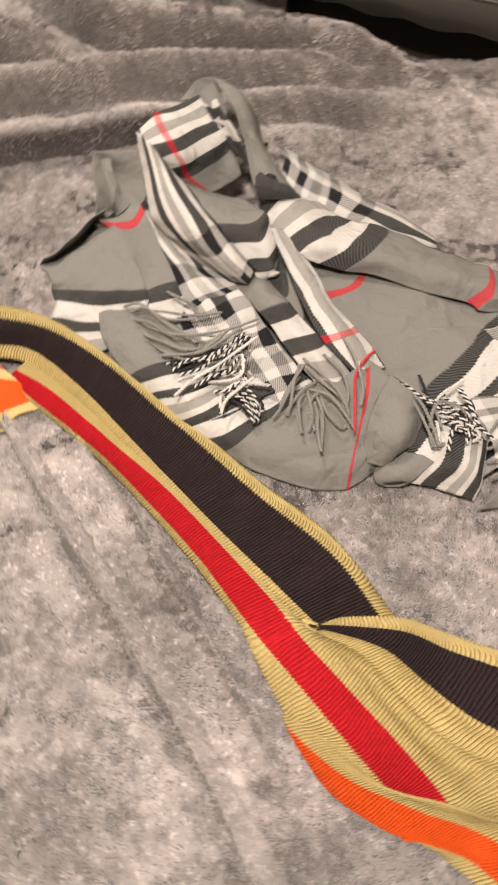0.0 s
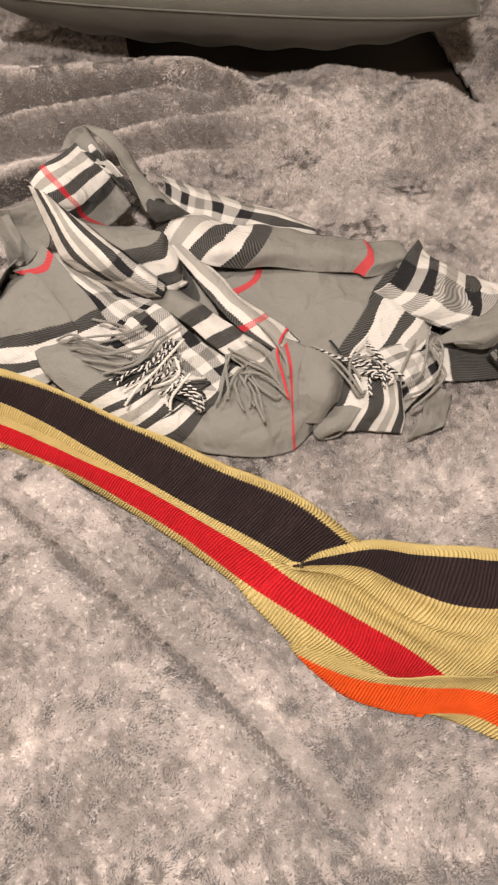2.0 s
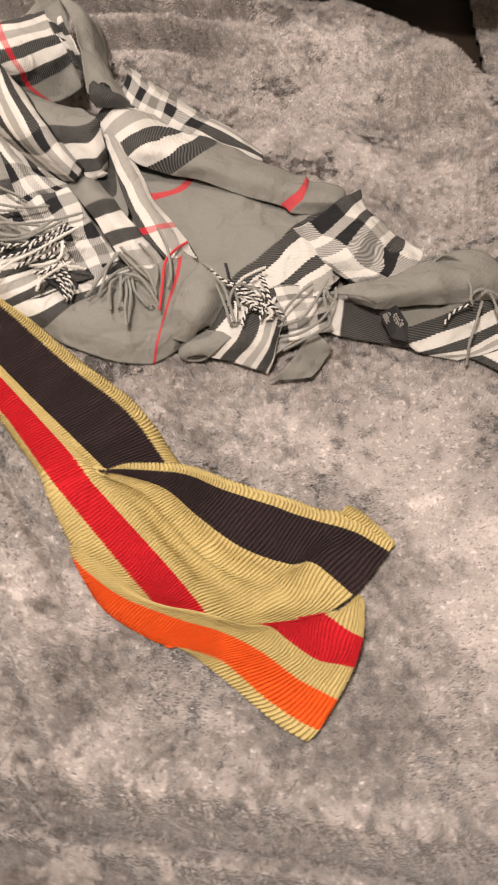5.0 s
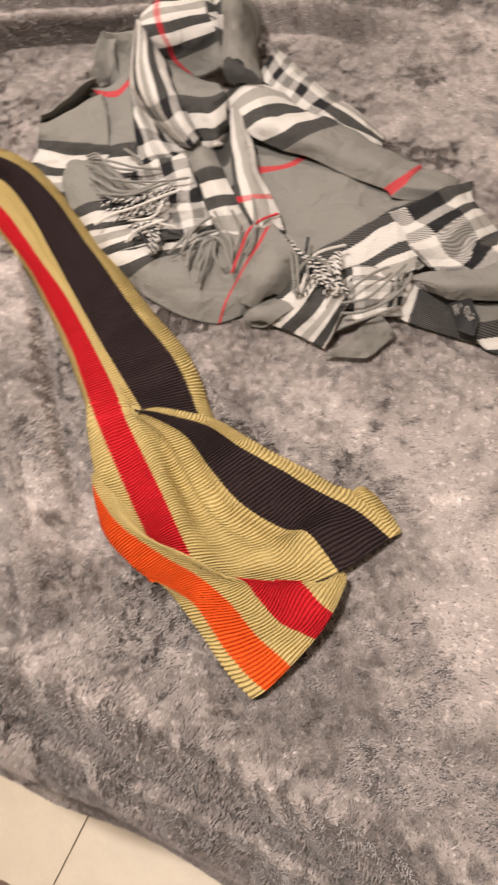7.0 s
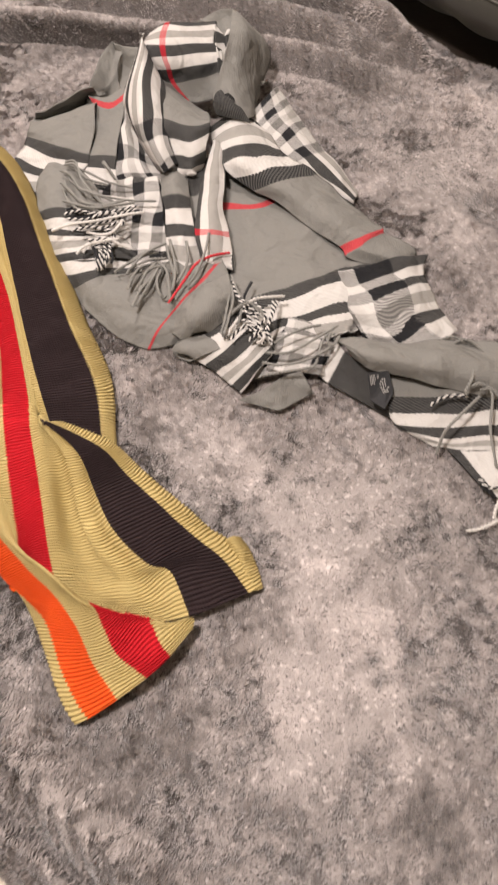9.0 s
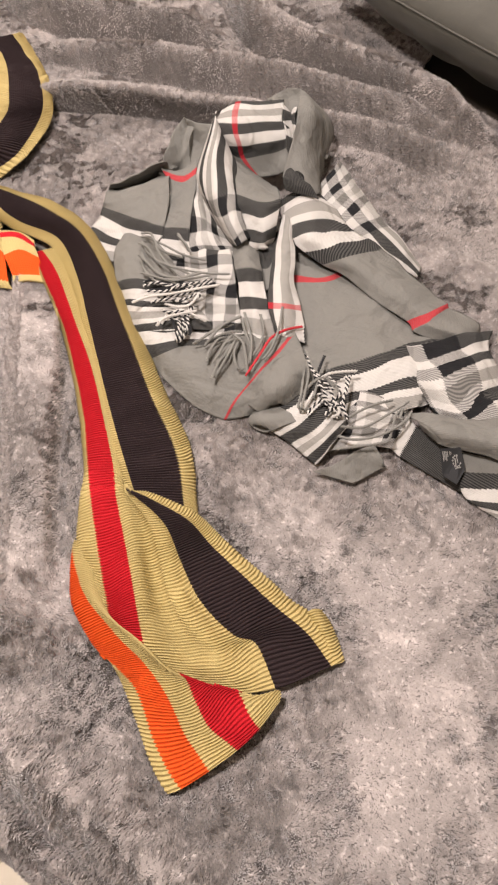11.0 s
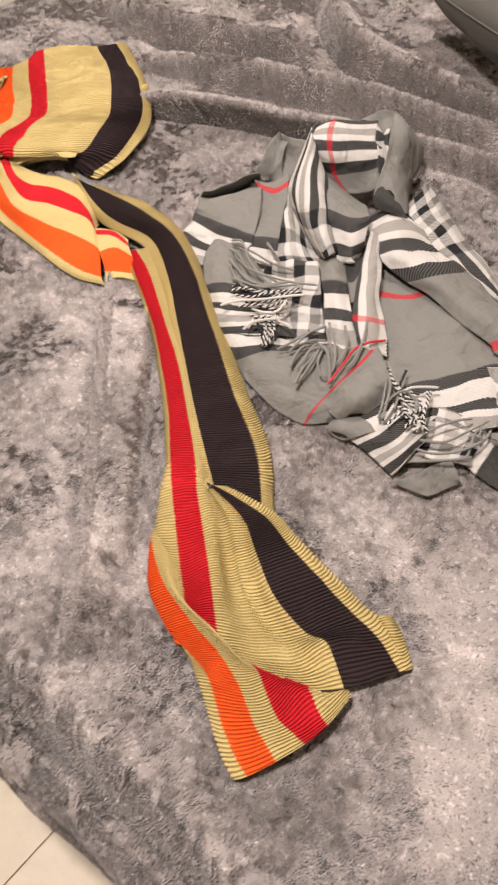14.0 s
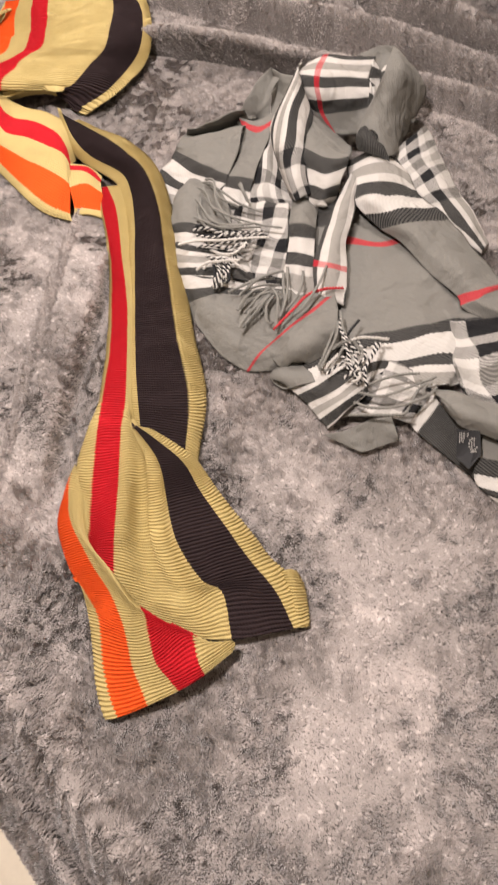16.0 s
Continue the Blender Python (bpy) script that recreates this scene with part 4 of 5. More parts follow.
# the long strip over the flat panel's far edge
drape([
    [(0.013, 0.996, 0.610), (0.042, 1.033, 0.620), (0.073, 1.067, 0.600)],
    [(0.047, 0.956, 0.610), (0.087, 0.992, 0.625), (0.133, 1.034, 0.600)],
    [(0.065, 0.937, 0.610), (0.107, 0.964, 0.625), (0.149, 1.024, 0.600)],
    [(0.088, 0.913, 0.610), (0.130, 0.930, 0.625), (0.170, 1.007, 0.600)],
    [(0.124, 0.904, 0.600), (0.168, 0.926, 0.620), (0.203, 1.005, 0.590)],
    [(0.159, 0.897, 0.595), (0.198, 0.915, 0.615), (0.238, 0.997, 0.585)],
    [(0.201, 0.896, 0.590), (0.250, 0.903, 0.610), (0.310, 0.968, 0.580)],
    [(0.273, 0.864, 0.590), (0.314, 0.885, 0.610), (0.361, 0.939, 0.580)],
    [(0.342, 0.843, 0.590), (0.372, 0.860, 0.610), (0.387, 0.931, 0.580)],
    [(0.361, 0.826, 0.590), (0.386, 0.844, 0.610), (0.398, 0.920, 0.580)],
    [(0.398, 0.825, 0.590), (0.429, 0.850, 0.605), (0.449, 0.922, 0.570)],
    [(0.433, 0.839, 0.580), (0.455, 0.847, 0.590), (0.461, 0.897, 0.565)],
], F3, [-0.03, 0.0, 0.022, 0.040, 0.066, 0.090, 0.15, 0.22, 0.283, 0.297, 0.34, 0.37])
# the checked point at the far side
drape([
    [(0.055, 1.106, 0.590), (0.062, 1.153, 0.600), (0.048, 1.221, 0.580)],
    [(0.081, 1.068, 0.590), (0.093, 1.117, 0.600), (0.097, 1.178, 0.580)],
    [(0.136, 1.031, 0.590), (0.144, 1.075, 0.600), (0.147, 1.133, 0.580)],
    [(0.180, 1.017, 0.585), (0.198, 1.038, 0.600), (0.206, 1.086, 0.580)],
    [(0.243, 0.988, 0.580), (0.254, 1.011, 0.590), (0.260, 1.048, 0.575)],
    [(0.314, 0.982, 0.565), (0.313, 0.988, 0.570), (0.310, 1.015, 0.560)],
], [0.055, 0.025, -0.012], [-0.085, -0.03, 0.03, 0.08, 0.14, 0.2], 0.006)
# grey collar
drape([
    [(-0.068, 1.254, 0.685), (-0.056, 1.253, 0.680), (-0.053, 1.263, 0.670)],
    [(-0.015, 1.132, 0.690), (-0.008, 1.196, 0.680), (-0.003, 1.290, 0.610)],
    [(0.016, 1.022, 0.660), (0.034, 1.082, 0.660), (0.019, 1.240, 0.590)],
    [(0.022, 1.029, 0.640), (0.062, 1.047, 0.640), (0.029, 1.197, 0.580)],
    [(0.059, 1.024, 0.620), (0.077, 1.035, 0.625), (0.060, 1.105, 0.590)],
], [0.12, 0.17, 0.22], [0.25, 0.22, 0.19, 0.17, 0.15])
drape([[(0.017, 1.027, 0.663), (0.026, 1.034, 0.665), (0.044, 1.027, 0.663)], [(0.019, 1.014, 0.650), (0.042, 1.016, 0.652), (0.064, 1.030, 0.644)], [(0.029, 1.009, 0.635), (0.056, 1.012, 0.635), (0.091, 1.019, 0.630)]], F3, [0.07, 0.078, 0.086])
# top of the standing loop
drape([
    [(-0.178, 1.134, 0.670), (-0.151, 1.147, 0.688), (-0.118, 1.180, 0.682), (-0.088, 1.228, 0.670)],
    [(-0.158, 1.071, 0.682), (-0.126, 1.088, 0.688), (-0.095, 1.127, 0.680), (-0.060, 1.163, 0.668)],
    [(-0.142, 1.056, 0.668), (-0.114, 1.069, 0.676), (-0.081, 1.105, 0.670), (-0.040, 1.157, 0.660)],
    [(-0.132, 1.057, 0.650), (-0.100, 1.063, 0.658), (-0.067, 1.095, 0.654), (-0.030, 1.142, 0.652)],
    [(-0.123, 1.066, 0.630), (-0.094, 1.067, 0.630), (-0.057, 1.095, 0.630), (-0.023, 1.133, 0.640)],
    [(-0.099, 1.067, 0.605), (-0.060, 1.065, 0.600), (-0.032, 1.086, 0.600), (-0.009, 1.091, 0.615)],
], [0.25, 0.29, 0.33, 0.38], [-0.03, 0.022, 0.040, 0.066, 0.090, 0.13], 0.002)
drape([[(-0.117, 1.206, 0.670), (-0.095, 1.251, 0.680), (-0.067, 1.258, 0.685)], [(-0.097, 1.205, 0.675), (-0.082, 1.241, 0.670), (-0.054, 1.238, 0.675)], [(-0.063, 1.170, 0.660), (-0.050, 1.187, 0.650), (-0.034, 1.174, 0.650)]], [0.255, 0.275, 0.2845], [0.15, 0.2, 0.24])
drape([[(-0.088, 1.210, 0.670), (-0.078, 1.233, 0.650), (-0.056, 1.228, 0.660)], [(-0.052, 1.155, 0.665), (-0.049, 1.195, 0.640), (-0.024, 1.161, 0.660)], [(-0.014, 1.101, 0.650), (-0.006, 1.109, 0.630), (0.014, 1.069, 0.640)]], [0.12, 0.15, 0.18], [0.01, 0.05, 0.09])
# left arm of the loop
drape([
    [(-0.177, 1.108, 0.682), (-0.161, 1.075, 0.696), (-0.148, 1.059, 0.696), (-0.137, 1.053, 0.684), (-0.123, 1.049, 0.664), (-0.111, 1.052, 0.638)],
    [(-0.149, 0.984, 0.640), (-0.127, 0.965, 0.660), (-0.111, 0.965, 0.670), (-0.100, 0.974, 0.676), (-0.099, 1.008, 0.662), (-0.094, 1.033, 0.638)],
    [(-0.129, 0.954, 0.620), (-0.097, 0.920, 0.640), (-0.077, 0.906, 0.650), (-0.059, 0.906, 0.660), (-0.049, 0.927, 0.656), (-0.042, 0.946, 0.642)],
    [(-0.092, 0.925, 0.600), (-0.057, 0.890, 0.620), (-0.037, 0.873, 0.630), (-0.021, 0.866, 0.640), (-0.012, 0.879, 0.644), (-0.004, 0.894, 0.636)],
    [(-0.037, 0.889, 0.580), (-0.011, 0.863, 0.600), (0.005, 0.851, 0.610), (0.014, 0.848, 0.614), (0.020, 0.859, 0.620), (0.023, 0.876, 0.614)],
], [-0.066, -0.03, 0.0, 0.025, 0.048, 0.085], [0.18, 0.14, 0.095, 0.06, 0.03], 0.003)
drape([
    [(-0.125, 1.065, 0.632), (-0.096, 1.074, 0.610), (-0.060, 1.076, 0.592)],
    [(-0.081, 1.003, 0.638), (-0.036, 0.997, 0.634), (0.005, 1.021, 0.615)],
    [(-0.035, 0.933, 0.646), (0.010, 0.927, 0.652), (0.035, 0.970, 0.640)],
    [(-0.009, 0.904, 0.632), (0.030, 0.905, 0.644), (0.042, 0.956, 0.636)],
    [(0.010, 0.885, 0.622), (0.043, 0.889, 0.634), (0.053, 0.924, 0.630)],
    [(0.022, 0.871, 0.610), (0.053, 0.874, 0.620), (0.056, 0.912, 0.610)],
    [(0.031, 0.864, 0.598), (0.055, 0.874, 0.606), (0.058, 0.897, 0.600)],
], F3, [0.22, 0.15, 0.09, 0.066, 0.040, 0.022, 0.0])
# flap at the left with its upright fold
drape([
    [(-0.318, 0.922, 0.585), (-0.264, 0.950, 0.610), (-0.215, 0.978, 0.630)],
    [(-0.325, 0.927, 0.570), (-0.275, 0.970, 0.580), (-0.231, 1.009, 0.590)],
    [(-0.330, 0.927, 0.560), (-0.278, 0.975, 0.564), (-0.234, 1.016, 0.570)],
    [(-0.314, 0.900, 0.580), (-0.243, 0.924, 0.600), (-0.192, 0.949, 0.616)],
    [(-0.293, 0.866, 0.588), (-0.218, 0.882, 0.604), (-0.165, 0.903, 0.608)],
    [(-0.295, 0.860, 0.575), (-0.203, 0.841, 0.595), (-0.141, 0.846, 0.600)],
    [(-0.284, 0.835, 0.570), (-0.199, 0.824, 0.585), (-0.136, 0.830, 0.590)],
    [(-0.281, 0.799, 0.560), (-0.209, 0.791, 0.570), (-0.139, 0.805, 0.580)],
    [(-0.207, 0.749, 0.558), (-0.170, 0.773, 0.560), (-0.128, 0.788, 0.570)],
], [0.12, 0.16, 0.2], [0.15, 0.18, 0.22, 0.24, 0.16, 0.09, 0.066, 0.03, 0.0])
drape([
    [(-0.235, 0.984, 0.611), (-0.197, 0.995, 0.615), (-0.176, 1.026, 0.620)],
    [(-0.210, 0.964, 0.611), (-0.177, 0.967, 0.615), (-0.159, 0.994, 0.620)],
    [(-0.189, 0.940, 0.609), (-0.159, 0.946, 0.612), (-0.142, 0.962, 0.616)],
    [(-0.165, 0.897, 0.605), (-0.147, 0.905, 0.608), (-0.127, 0.927, 0.610)],
    [(-0.141, 0.842, 0.601), (-0.119, 0.852, 0.600), (-0.097, 0.863, 0.600)],
    [(-0.137, 0.825, 0.590), (-0.111, 0.831, 0.590), (-0.086, 0.841, 0.590)],
    [(-0.129, 0.787, 0.570), (-0.094, 0.795, 0.575), (-0.066, 0.812, 0.570)],
], [0.2, 0.22, 0.24], [0.305, 0.285, 0.25, 0.16, 0.09, 0.066, 0.03])
drape([[(-0.237, 0.983, 0.590), (-0.232, 1.002, 0.630), (-0.250, 1.058, 0.640), (-0.256, 1.106, 0.645)], [(-0.228, 1.002, 0.580), (-0.217, 1.014, 0.610), (-0.227, 1.058, 0.620), (-0.246, 1.102, 0.630)], [(-0.190, 1.028, 0.600), (-0.207, 1.047, 0.610), (-0.215, 1.065, 0.630), (-0.228, 1.108, 0.630)]], [0.27, 0.22, 0.18, 0.14], [0.15, 0.2, 0.24])
drape([[(-0.264, 1.121, 0.635), (-0.226, 1.104, 0.645), (-0.174, 1.094, 0.660)], [(-0.249, 1.103, 0.605), (-0.201, 1.077, 0.620), (-0.164, 1.065, 0.640)], [(-0.190, 1.028, 0.600), (-0.169, 1.025, 0.610), (-0.162, 1.036, 0.620)]], F3, [0.15, 0.2, 0.24])
# hanging strands of the loop
drape([
    [(-0.180, 0.964, 0.600), (-0.172, 0.998, 0.610), (-0.155, 1.002, 0.615), (-0.102, 0.959, 0.615)],
    [(-0.149, 0.900, 0.590), (-0.126, 0.914, 0.605), (-0.095, 0.917, 0.610), (-0.050, 0.906, 0.610)],
    [(-0.106, 0.843, 0.585), (-0.074, 0.852, 0.600), (-0.040, 0.859, 0.605), (-0.009, 0.869, 0.600)],
    [(-0.051, 0.808, 0.580), (-0.024, 0.823, 0.590), (0.005, 0.836, 0.595), (0.020, 0.854, 0.590)],
], [[0.09, 0.045, 0.0, -0.05], [0.075, 0.035, -0.01, -0.06], [0.06, 0.02, -0.025, -0.075], [0.045, 0.005, -0.04, -0.09]], [0.15, 0.11, 0.055, 0.01], 0.022)
drape([
    [(-0.185, 0.795, 0.565), (-0.118, 0.831, 0.580), (-0.054, 0.831, 0.590), (0.001, 0.843, 0.595)],
    [(-0.130, 0.753, 0.565), (-0.069, 0.776, 0.580), (-0.016, 0.780, 0.590), (0.029, 0.805, 0.595)],
    [(-0.078, 0.714, 0.565), (-0.023, 0.723, 0.580), (0.024, 0.734, 0.590), (0.063, 0.754, 0.595)],
    [(-0.028, 0.658, 0.565), (0.021, 0.673, 0.580), (0.066, 0.684, 0.590), (0.101, 0.702, 0.595)],
    [(0.026, 0.611, 0.565), (0.066, 0.621, 0.580), (0.110, 0.640, 0.590), (0.133, 0.666, 0.595)],
    [(0.101, 0.583, 0.565), (0.132, 0.603, 0.580), (0.156, 0.617, 0.590), (0.172, 0.645, 0.595)],
], [[0.10, 0.05, -0.01, -0.06], [0.09, 0.04, -0.02, -0.07], [0.07, 0.02, -0.04, -0.09], [0.05, 0.0, -0.06, -0.11], [0.03, -0.02, -0.08, -0.13], [0.02, -0.03, -0.09, -0.14]], [0.11, 0.06, 0.015, -0.035, -0.085, -0.16], 0.024)
drape([
    [(-0.049, 0.926, 0.585), (-0.024, 0.924, 0.595), (0.005, 0.936, 0.590)],
    [(0.027, 0.811, 0.600), (0.053, 0.812, 0.615), (0.075, 0.823, 0.605)],
    [(0.049, 0.779, 0.600), (0.074, 0.779, 0.615), (0.093, 0.798, 0.605)],
    [(0.068, 0.749, 0.595), (0.095, 0.750, 0.610), (0.117, 0.762, 0.605)],
    [(0.086, 0.721, 0.595), (0.115, 0.718, 0.610), (0.132, 0.740, 0.600)],
    [(0.127, 0.668, 0.590), (0.151, 0.673, 0.600), (0.173, 0.694, 0.595)],
    [(0.164, 0.625, 0.580), (0.185, 0.644, 0.590), (0.200, 0.676, 0.585)],
], F3, [0.12, 0.09, 0.066, 0.040, 0.022, -0.022, -0.06])
drape([
    [(0.039, 0.971, 0.610), (0.059, 0.958, 0.620), (0.065, 0.969, 0.610)],
    [(0.070, 0.890, 0.610), (0.093, 0.882, 0.620), (0.102, 0.893, 0.610)],
    [(0.095, 0.819, 0.605), (0.125, 0.808, 0.615), (0.134, 0.827, 0.605)],
    [(0.128, 0.749, 0.600), (0.154, 0.755, 0.610), (0.171, 0.780, 0.600)],
    [(0.173, 0.694, 0.595), (0.195, 0.703, 0.600), (0.215, 0.713, 0.590)],
], [0.03, 0.0, -0.024], [0.45, 0.4, 0.34, 0.295, 0.24])
drape([[(0.016, 0.871, 0.590), (0.048, 0.889, 0.600), (0.045, 0.954, 0.610)], [(0.059, 0.840, 0.585), (0.078, 0.847, 0.590), (0.073, 0.887, 0.600)], [(0.095, 0.797, 0.580), (0.099, 0.811, 0.585), (0.092, 0.837, 0.590)]], F3, [0.06, 0.09, 0.12])
# near lobe with its bands
drape([
    [(-0.212, 0.818, 0.575), (-0.198, 0.833, 0.580), (-0.177, 0.837, 0.580), (-0.148, 0.838, 0.575)],
    [(-0.198, 0.763, 0.580), (-0.168, 0.772, 0.595), (-0.134, 0.787, 0.595), (-0.104, 0.800, 0.580)],
    [(-0.157, 0.700, 0.575), (-0.118, 0.699, 0.595), (-0.076, 0.711, 0.595), (-0.043, 0.736, 0.580)],
    [(-0.143, 0.683, 0.570), (-0.097, 0.677, 0.595), (-0.060, 0.695, 0.595), (-0.023, 0.723, 0.580)],
    [(-0.124, 0.663, 0.570), (-0.082, 0.664, 0.590), (-0.040, 0.684, 0.590), (-0.002, 0.710, 0.580)],
    [(-0.113, 0.653, 0.568), (-0.068, 0.654, 0.590), (-0.028, 0.674, 0.590), (0.014, 0.703, 0.580)],
    [(-0.082, 0.625, 0.565), (-0.038, 0.626, 0.590), (-0.001, 0.652, 0.590), (0.041, 0.688, 0.580)],
    [(-0.068, 0.615, 0.563), (-0.026, 0.617, 0.585), (0.019, 0.639, 0.590), (0.061, 0.675, 0.580)],
], F3 + [0.26], [0.20, 0.15, 0.09, 0.066, 0.040, 0.022, -0.022, -0.040])
drape([
    [(-0.068, 0.615, 0.563), (-0.026, 0.617, 0.585), (0.019, 0.639, 0.590), (0.061, 0.675, 0.580)],
    [(-0.041, 0.597, 0.562), (-0.004, 0.602, 0.585), (0.043, 0.629, 0.590), (0.080, 0.672, 0.580)],
    [(-0.013, 0.581, 0.560), (0.021, 0.590, 0.585), (0.063, 0.623, 0.590), (0.102, 0.673, 0.585)],
    [(0.048, 0.551, 0.560), (0.073, 0.572, 0.585), (0.098, 0.613, 0.595), (0.130, 0.683, 0.590)],
    [(0.106, 0.531, 0.560), (0.121, 0.557, 0.585), (0.136, 0.613, 0.595), (0.158, 0.691, 0.595)],
    [(0.154, 0.530, 0.558), (0.161, 0.562, 0.580), (0.170, 0.611, 0.594), (0.187, 0.718, 0.600)],
    [(0.170, 0.537, 0.558), (0.174, 0.568, 0.580), (0.181, 0.613, 0.593), (0.201, 0.708, 0.600)],
    [(0.209, 0.569, 0.560), (0.219, 0.595, 0.580), (0.223, 0.632, 0.590), (0.235, 0.673, 0.595)],
], F3 + [0.26], [-0.040, -0.066, -0.090, -0.15, -0.22, -0.279, -0.301, -0.36])
# knot of small folds
drape([[(0.200, 0.562, 0.560), (0.215, 0.573, 0.575), (0.233, 0.597, 0.580)], [(0.202, 0.547, 0.558), (0.225, 0.546, 0.580), (0.255, 0.573, 0.590)], [(0.230, 0.542, 0.558), (0.247, 0.544, 0.575), (0.272, 0.560, 0.590)]], F3, [0.14, 0.18, 0.22])
drape([[(0.177, 0.569, 0.570), (0.187, 0.609, 0.596), (0.201, 0.650, 0.606), (0.220, 0.686, 0.600)], [(0.206, 0.563, 0.574), (0.220, 0.579, 0.610), (0.233, 0.616, 0.618), (0.244, 0.651, 0.610)], [(0.225, 0.578, 0.562), (0.242, 0.589, 0.586), (0.252, 0.607, 0.594), (0.263, 0.634, 0.596)]], F3 + [0.26], [0.14, 0.18, 0.22])
drape([
    [(0.220, 0.614, 0.570), (0.235, 0.630, 0.590), (0.248, 0.653, 0.600)],
    [(0.226, 0.581, 0.570), (0.246, 0.600, 0.590), (0.264, 0.642, 0.600)],
    [(0.227, 0.551, 0.565), (0.256, 0.581, 0.590), (0.283, 0.625, 0.600)],
    [(0.259, 0.538, 0.565), (0.283, 0.557, 0.595), (0.294, 0.612, 0.600)],
    [(0.281, 0.532, 0.565), (0.305, 0.554, 0.595), (0.314, 0.604, 0.600)],
    [(0.308, 0.523, 0.565), (0.327, 0.549, 0.595), (0.337, 0.599, 0.595)],
    [(0.326, 0.520, 0.560), (0.338, 0.543, 0.580), (0.346, 0.594, 0.590)],
], F3, [0.12, 0.090, 0.066, 0.040, 0.022, -0.022, -0.045])
drape([[(0.303, 0.671, 0.570), (0.362, 0.672, 0.580), (0.411, 0.676, 0.580)], [(0.322, 0.610, 0.570), (0.372, 0.628, 0.580), (0.424, 0.648, 0.575)], [(0.332, 0.549, 0.570), (0.378, 0.575, 0.575), (0.426, 0.604, 0.565)]], [0.05, 0.0, -0.05], [0.066, 0.0, -0.06])
drape([[(0.327, 0.508, 0.560), (0.352, 0.529, 0.570), (0.373, 0.561, 0.580), (0.393, 0.581, 0.580)], [(0.352, 0.513, 0.558), (0.377, 0.531, 0.565), (0.396, 0.559, 0.570), (0.413, 0.570, 0.570)], [(0.389, 0.519, 0.555), (0.400, 0.537, 0.558), (0.410, 0.555, 0.560), (0.417, 0.572, 0.560)]], F3 + [0.26], [0.14, 0.17, 0.2])
# right-hand tail
drape([
    [(0.413, 0.655, 0.590), (0.436, 0.635, 0.610), (0.453, 0.629, 0.600)],
    [(0.459, 0.669, 0.600), (0.474, 0.622, 0.625), (0.489, 0.614, 0.605)],
    [(0.523, 0.688, 0.600), (0.539, 0.639, 0.625), (0.543, 0.632, 0.600)],
    [(0.572, 0.722, 0.600), (0.588, 0.658, 0.620), (0.600, 0.641, 0.595)],
    [(0.626, 0.753, 0.590), (0.645, 0.685, 0.610), (0.655, 0.656, 0.590)],
    [(0.680, 0.754, 0.580), (0.694, 0.705, 0.590), (0.703, 0.673, 0.580)],
], F3, [0.12, 0.15, 0.18, 0.2, 0.22, 0.25])
drape([[(0.414, 0.600, 0.565), (0.419, 0.619, 0.580), (0.424, 0.648, 0.590)], [(0.444, 0.591, 0.565), (0.444, 0.614, 0.580), (0.447, 0.636, 0.590)], [(0.545, 0.579, 0.560), (0.528, 0.605, 0.580), (0.512, 0.624, 0.595)]], F3, [0.052, 0.067, 0.089])
drape([
    [(0.512, 0.628, 0.590), (0.582, 0.647, 0.590), (0.650, 0.671, 0.590), (0.704, 0.696, 0.580)],
    [(0.525, 0.596, 0.585), (0.589, 0.628, 0.590), (0.652, 0.666, 0.590), (0.706, 0.691, 0.580)],
    [(0.535, 0.577, 0.570), (0.600, 0.603, 0.580), (0.661, 0.639, 0.585), (0.712, 0.667, 0.580)],
    [(0.550, 0.568, 0.565), (0.607, 0.583, 0.575), (0.669, 0.620, 0.580), (0.719, 0.647, 0.575)],
    [(0.568, 0.566, 0.560), (0.621, 0.571, 0.570), (0.674, 0.605, 0.575), (0.725, 0.632, 0.570)],
    [(0.610, 0.562, 0.558), (0.640, 0.567, 0.565), (0.682, 0.586, 0.570), (0.732, 0.612, 0.565)],
], F3 + [0.26], [0.13, 0.090, 0.066, 0.040, 0.022, -0.022])
drape([[(0.625, 0.566, 0.560), (0.655, 0.573, 0.565), (0.689, 0.587, 0.570), (0.740, 0.612, 0.565)], [(0.666, 0.541, 0.560), (0.687, 0.548, 0.565), (0.707, 0.556, 0.568), (0.750, 0.575, 0.565)], [(0.706, 0.518, 0.557), (0.715, 0.524, 0.560), (0.725, 0.531, 0.560), (0.759, 0.548, 0.560)]], [0.08, 0.06, 0.045, 0.04], [0.15, 0.18, 0.2])
sew(PANELS, check_scarf, M_PLAID)

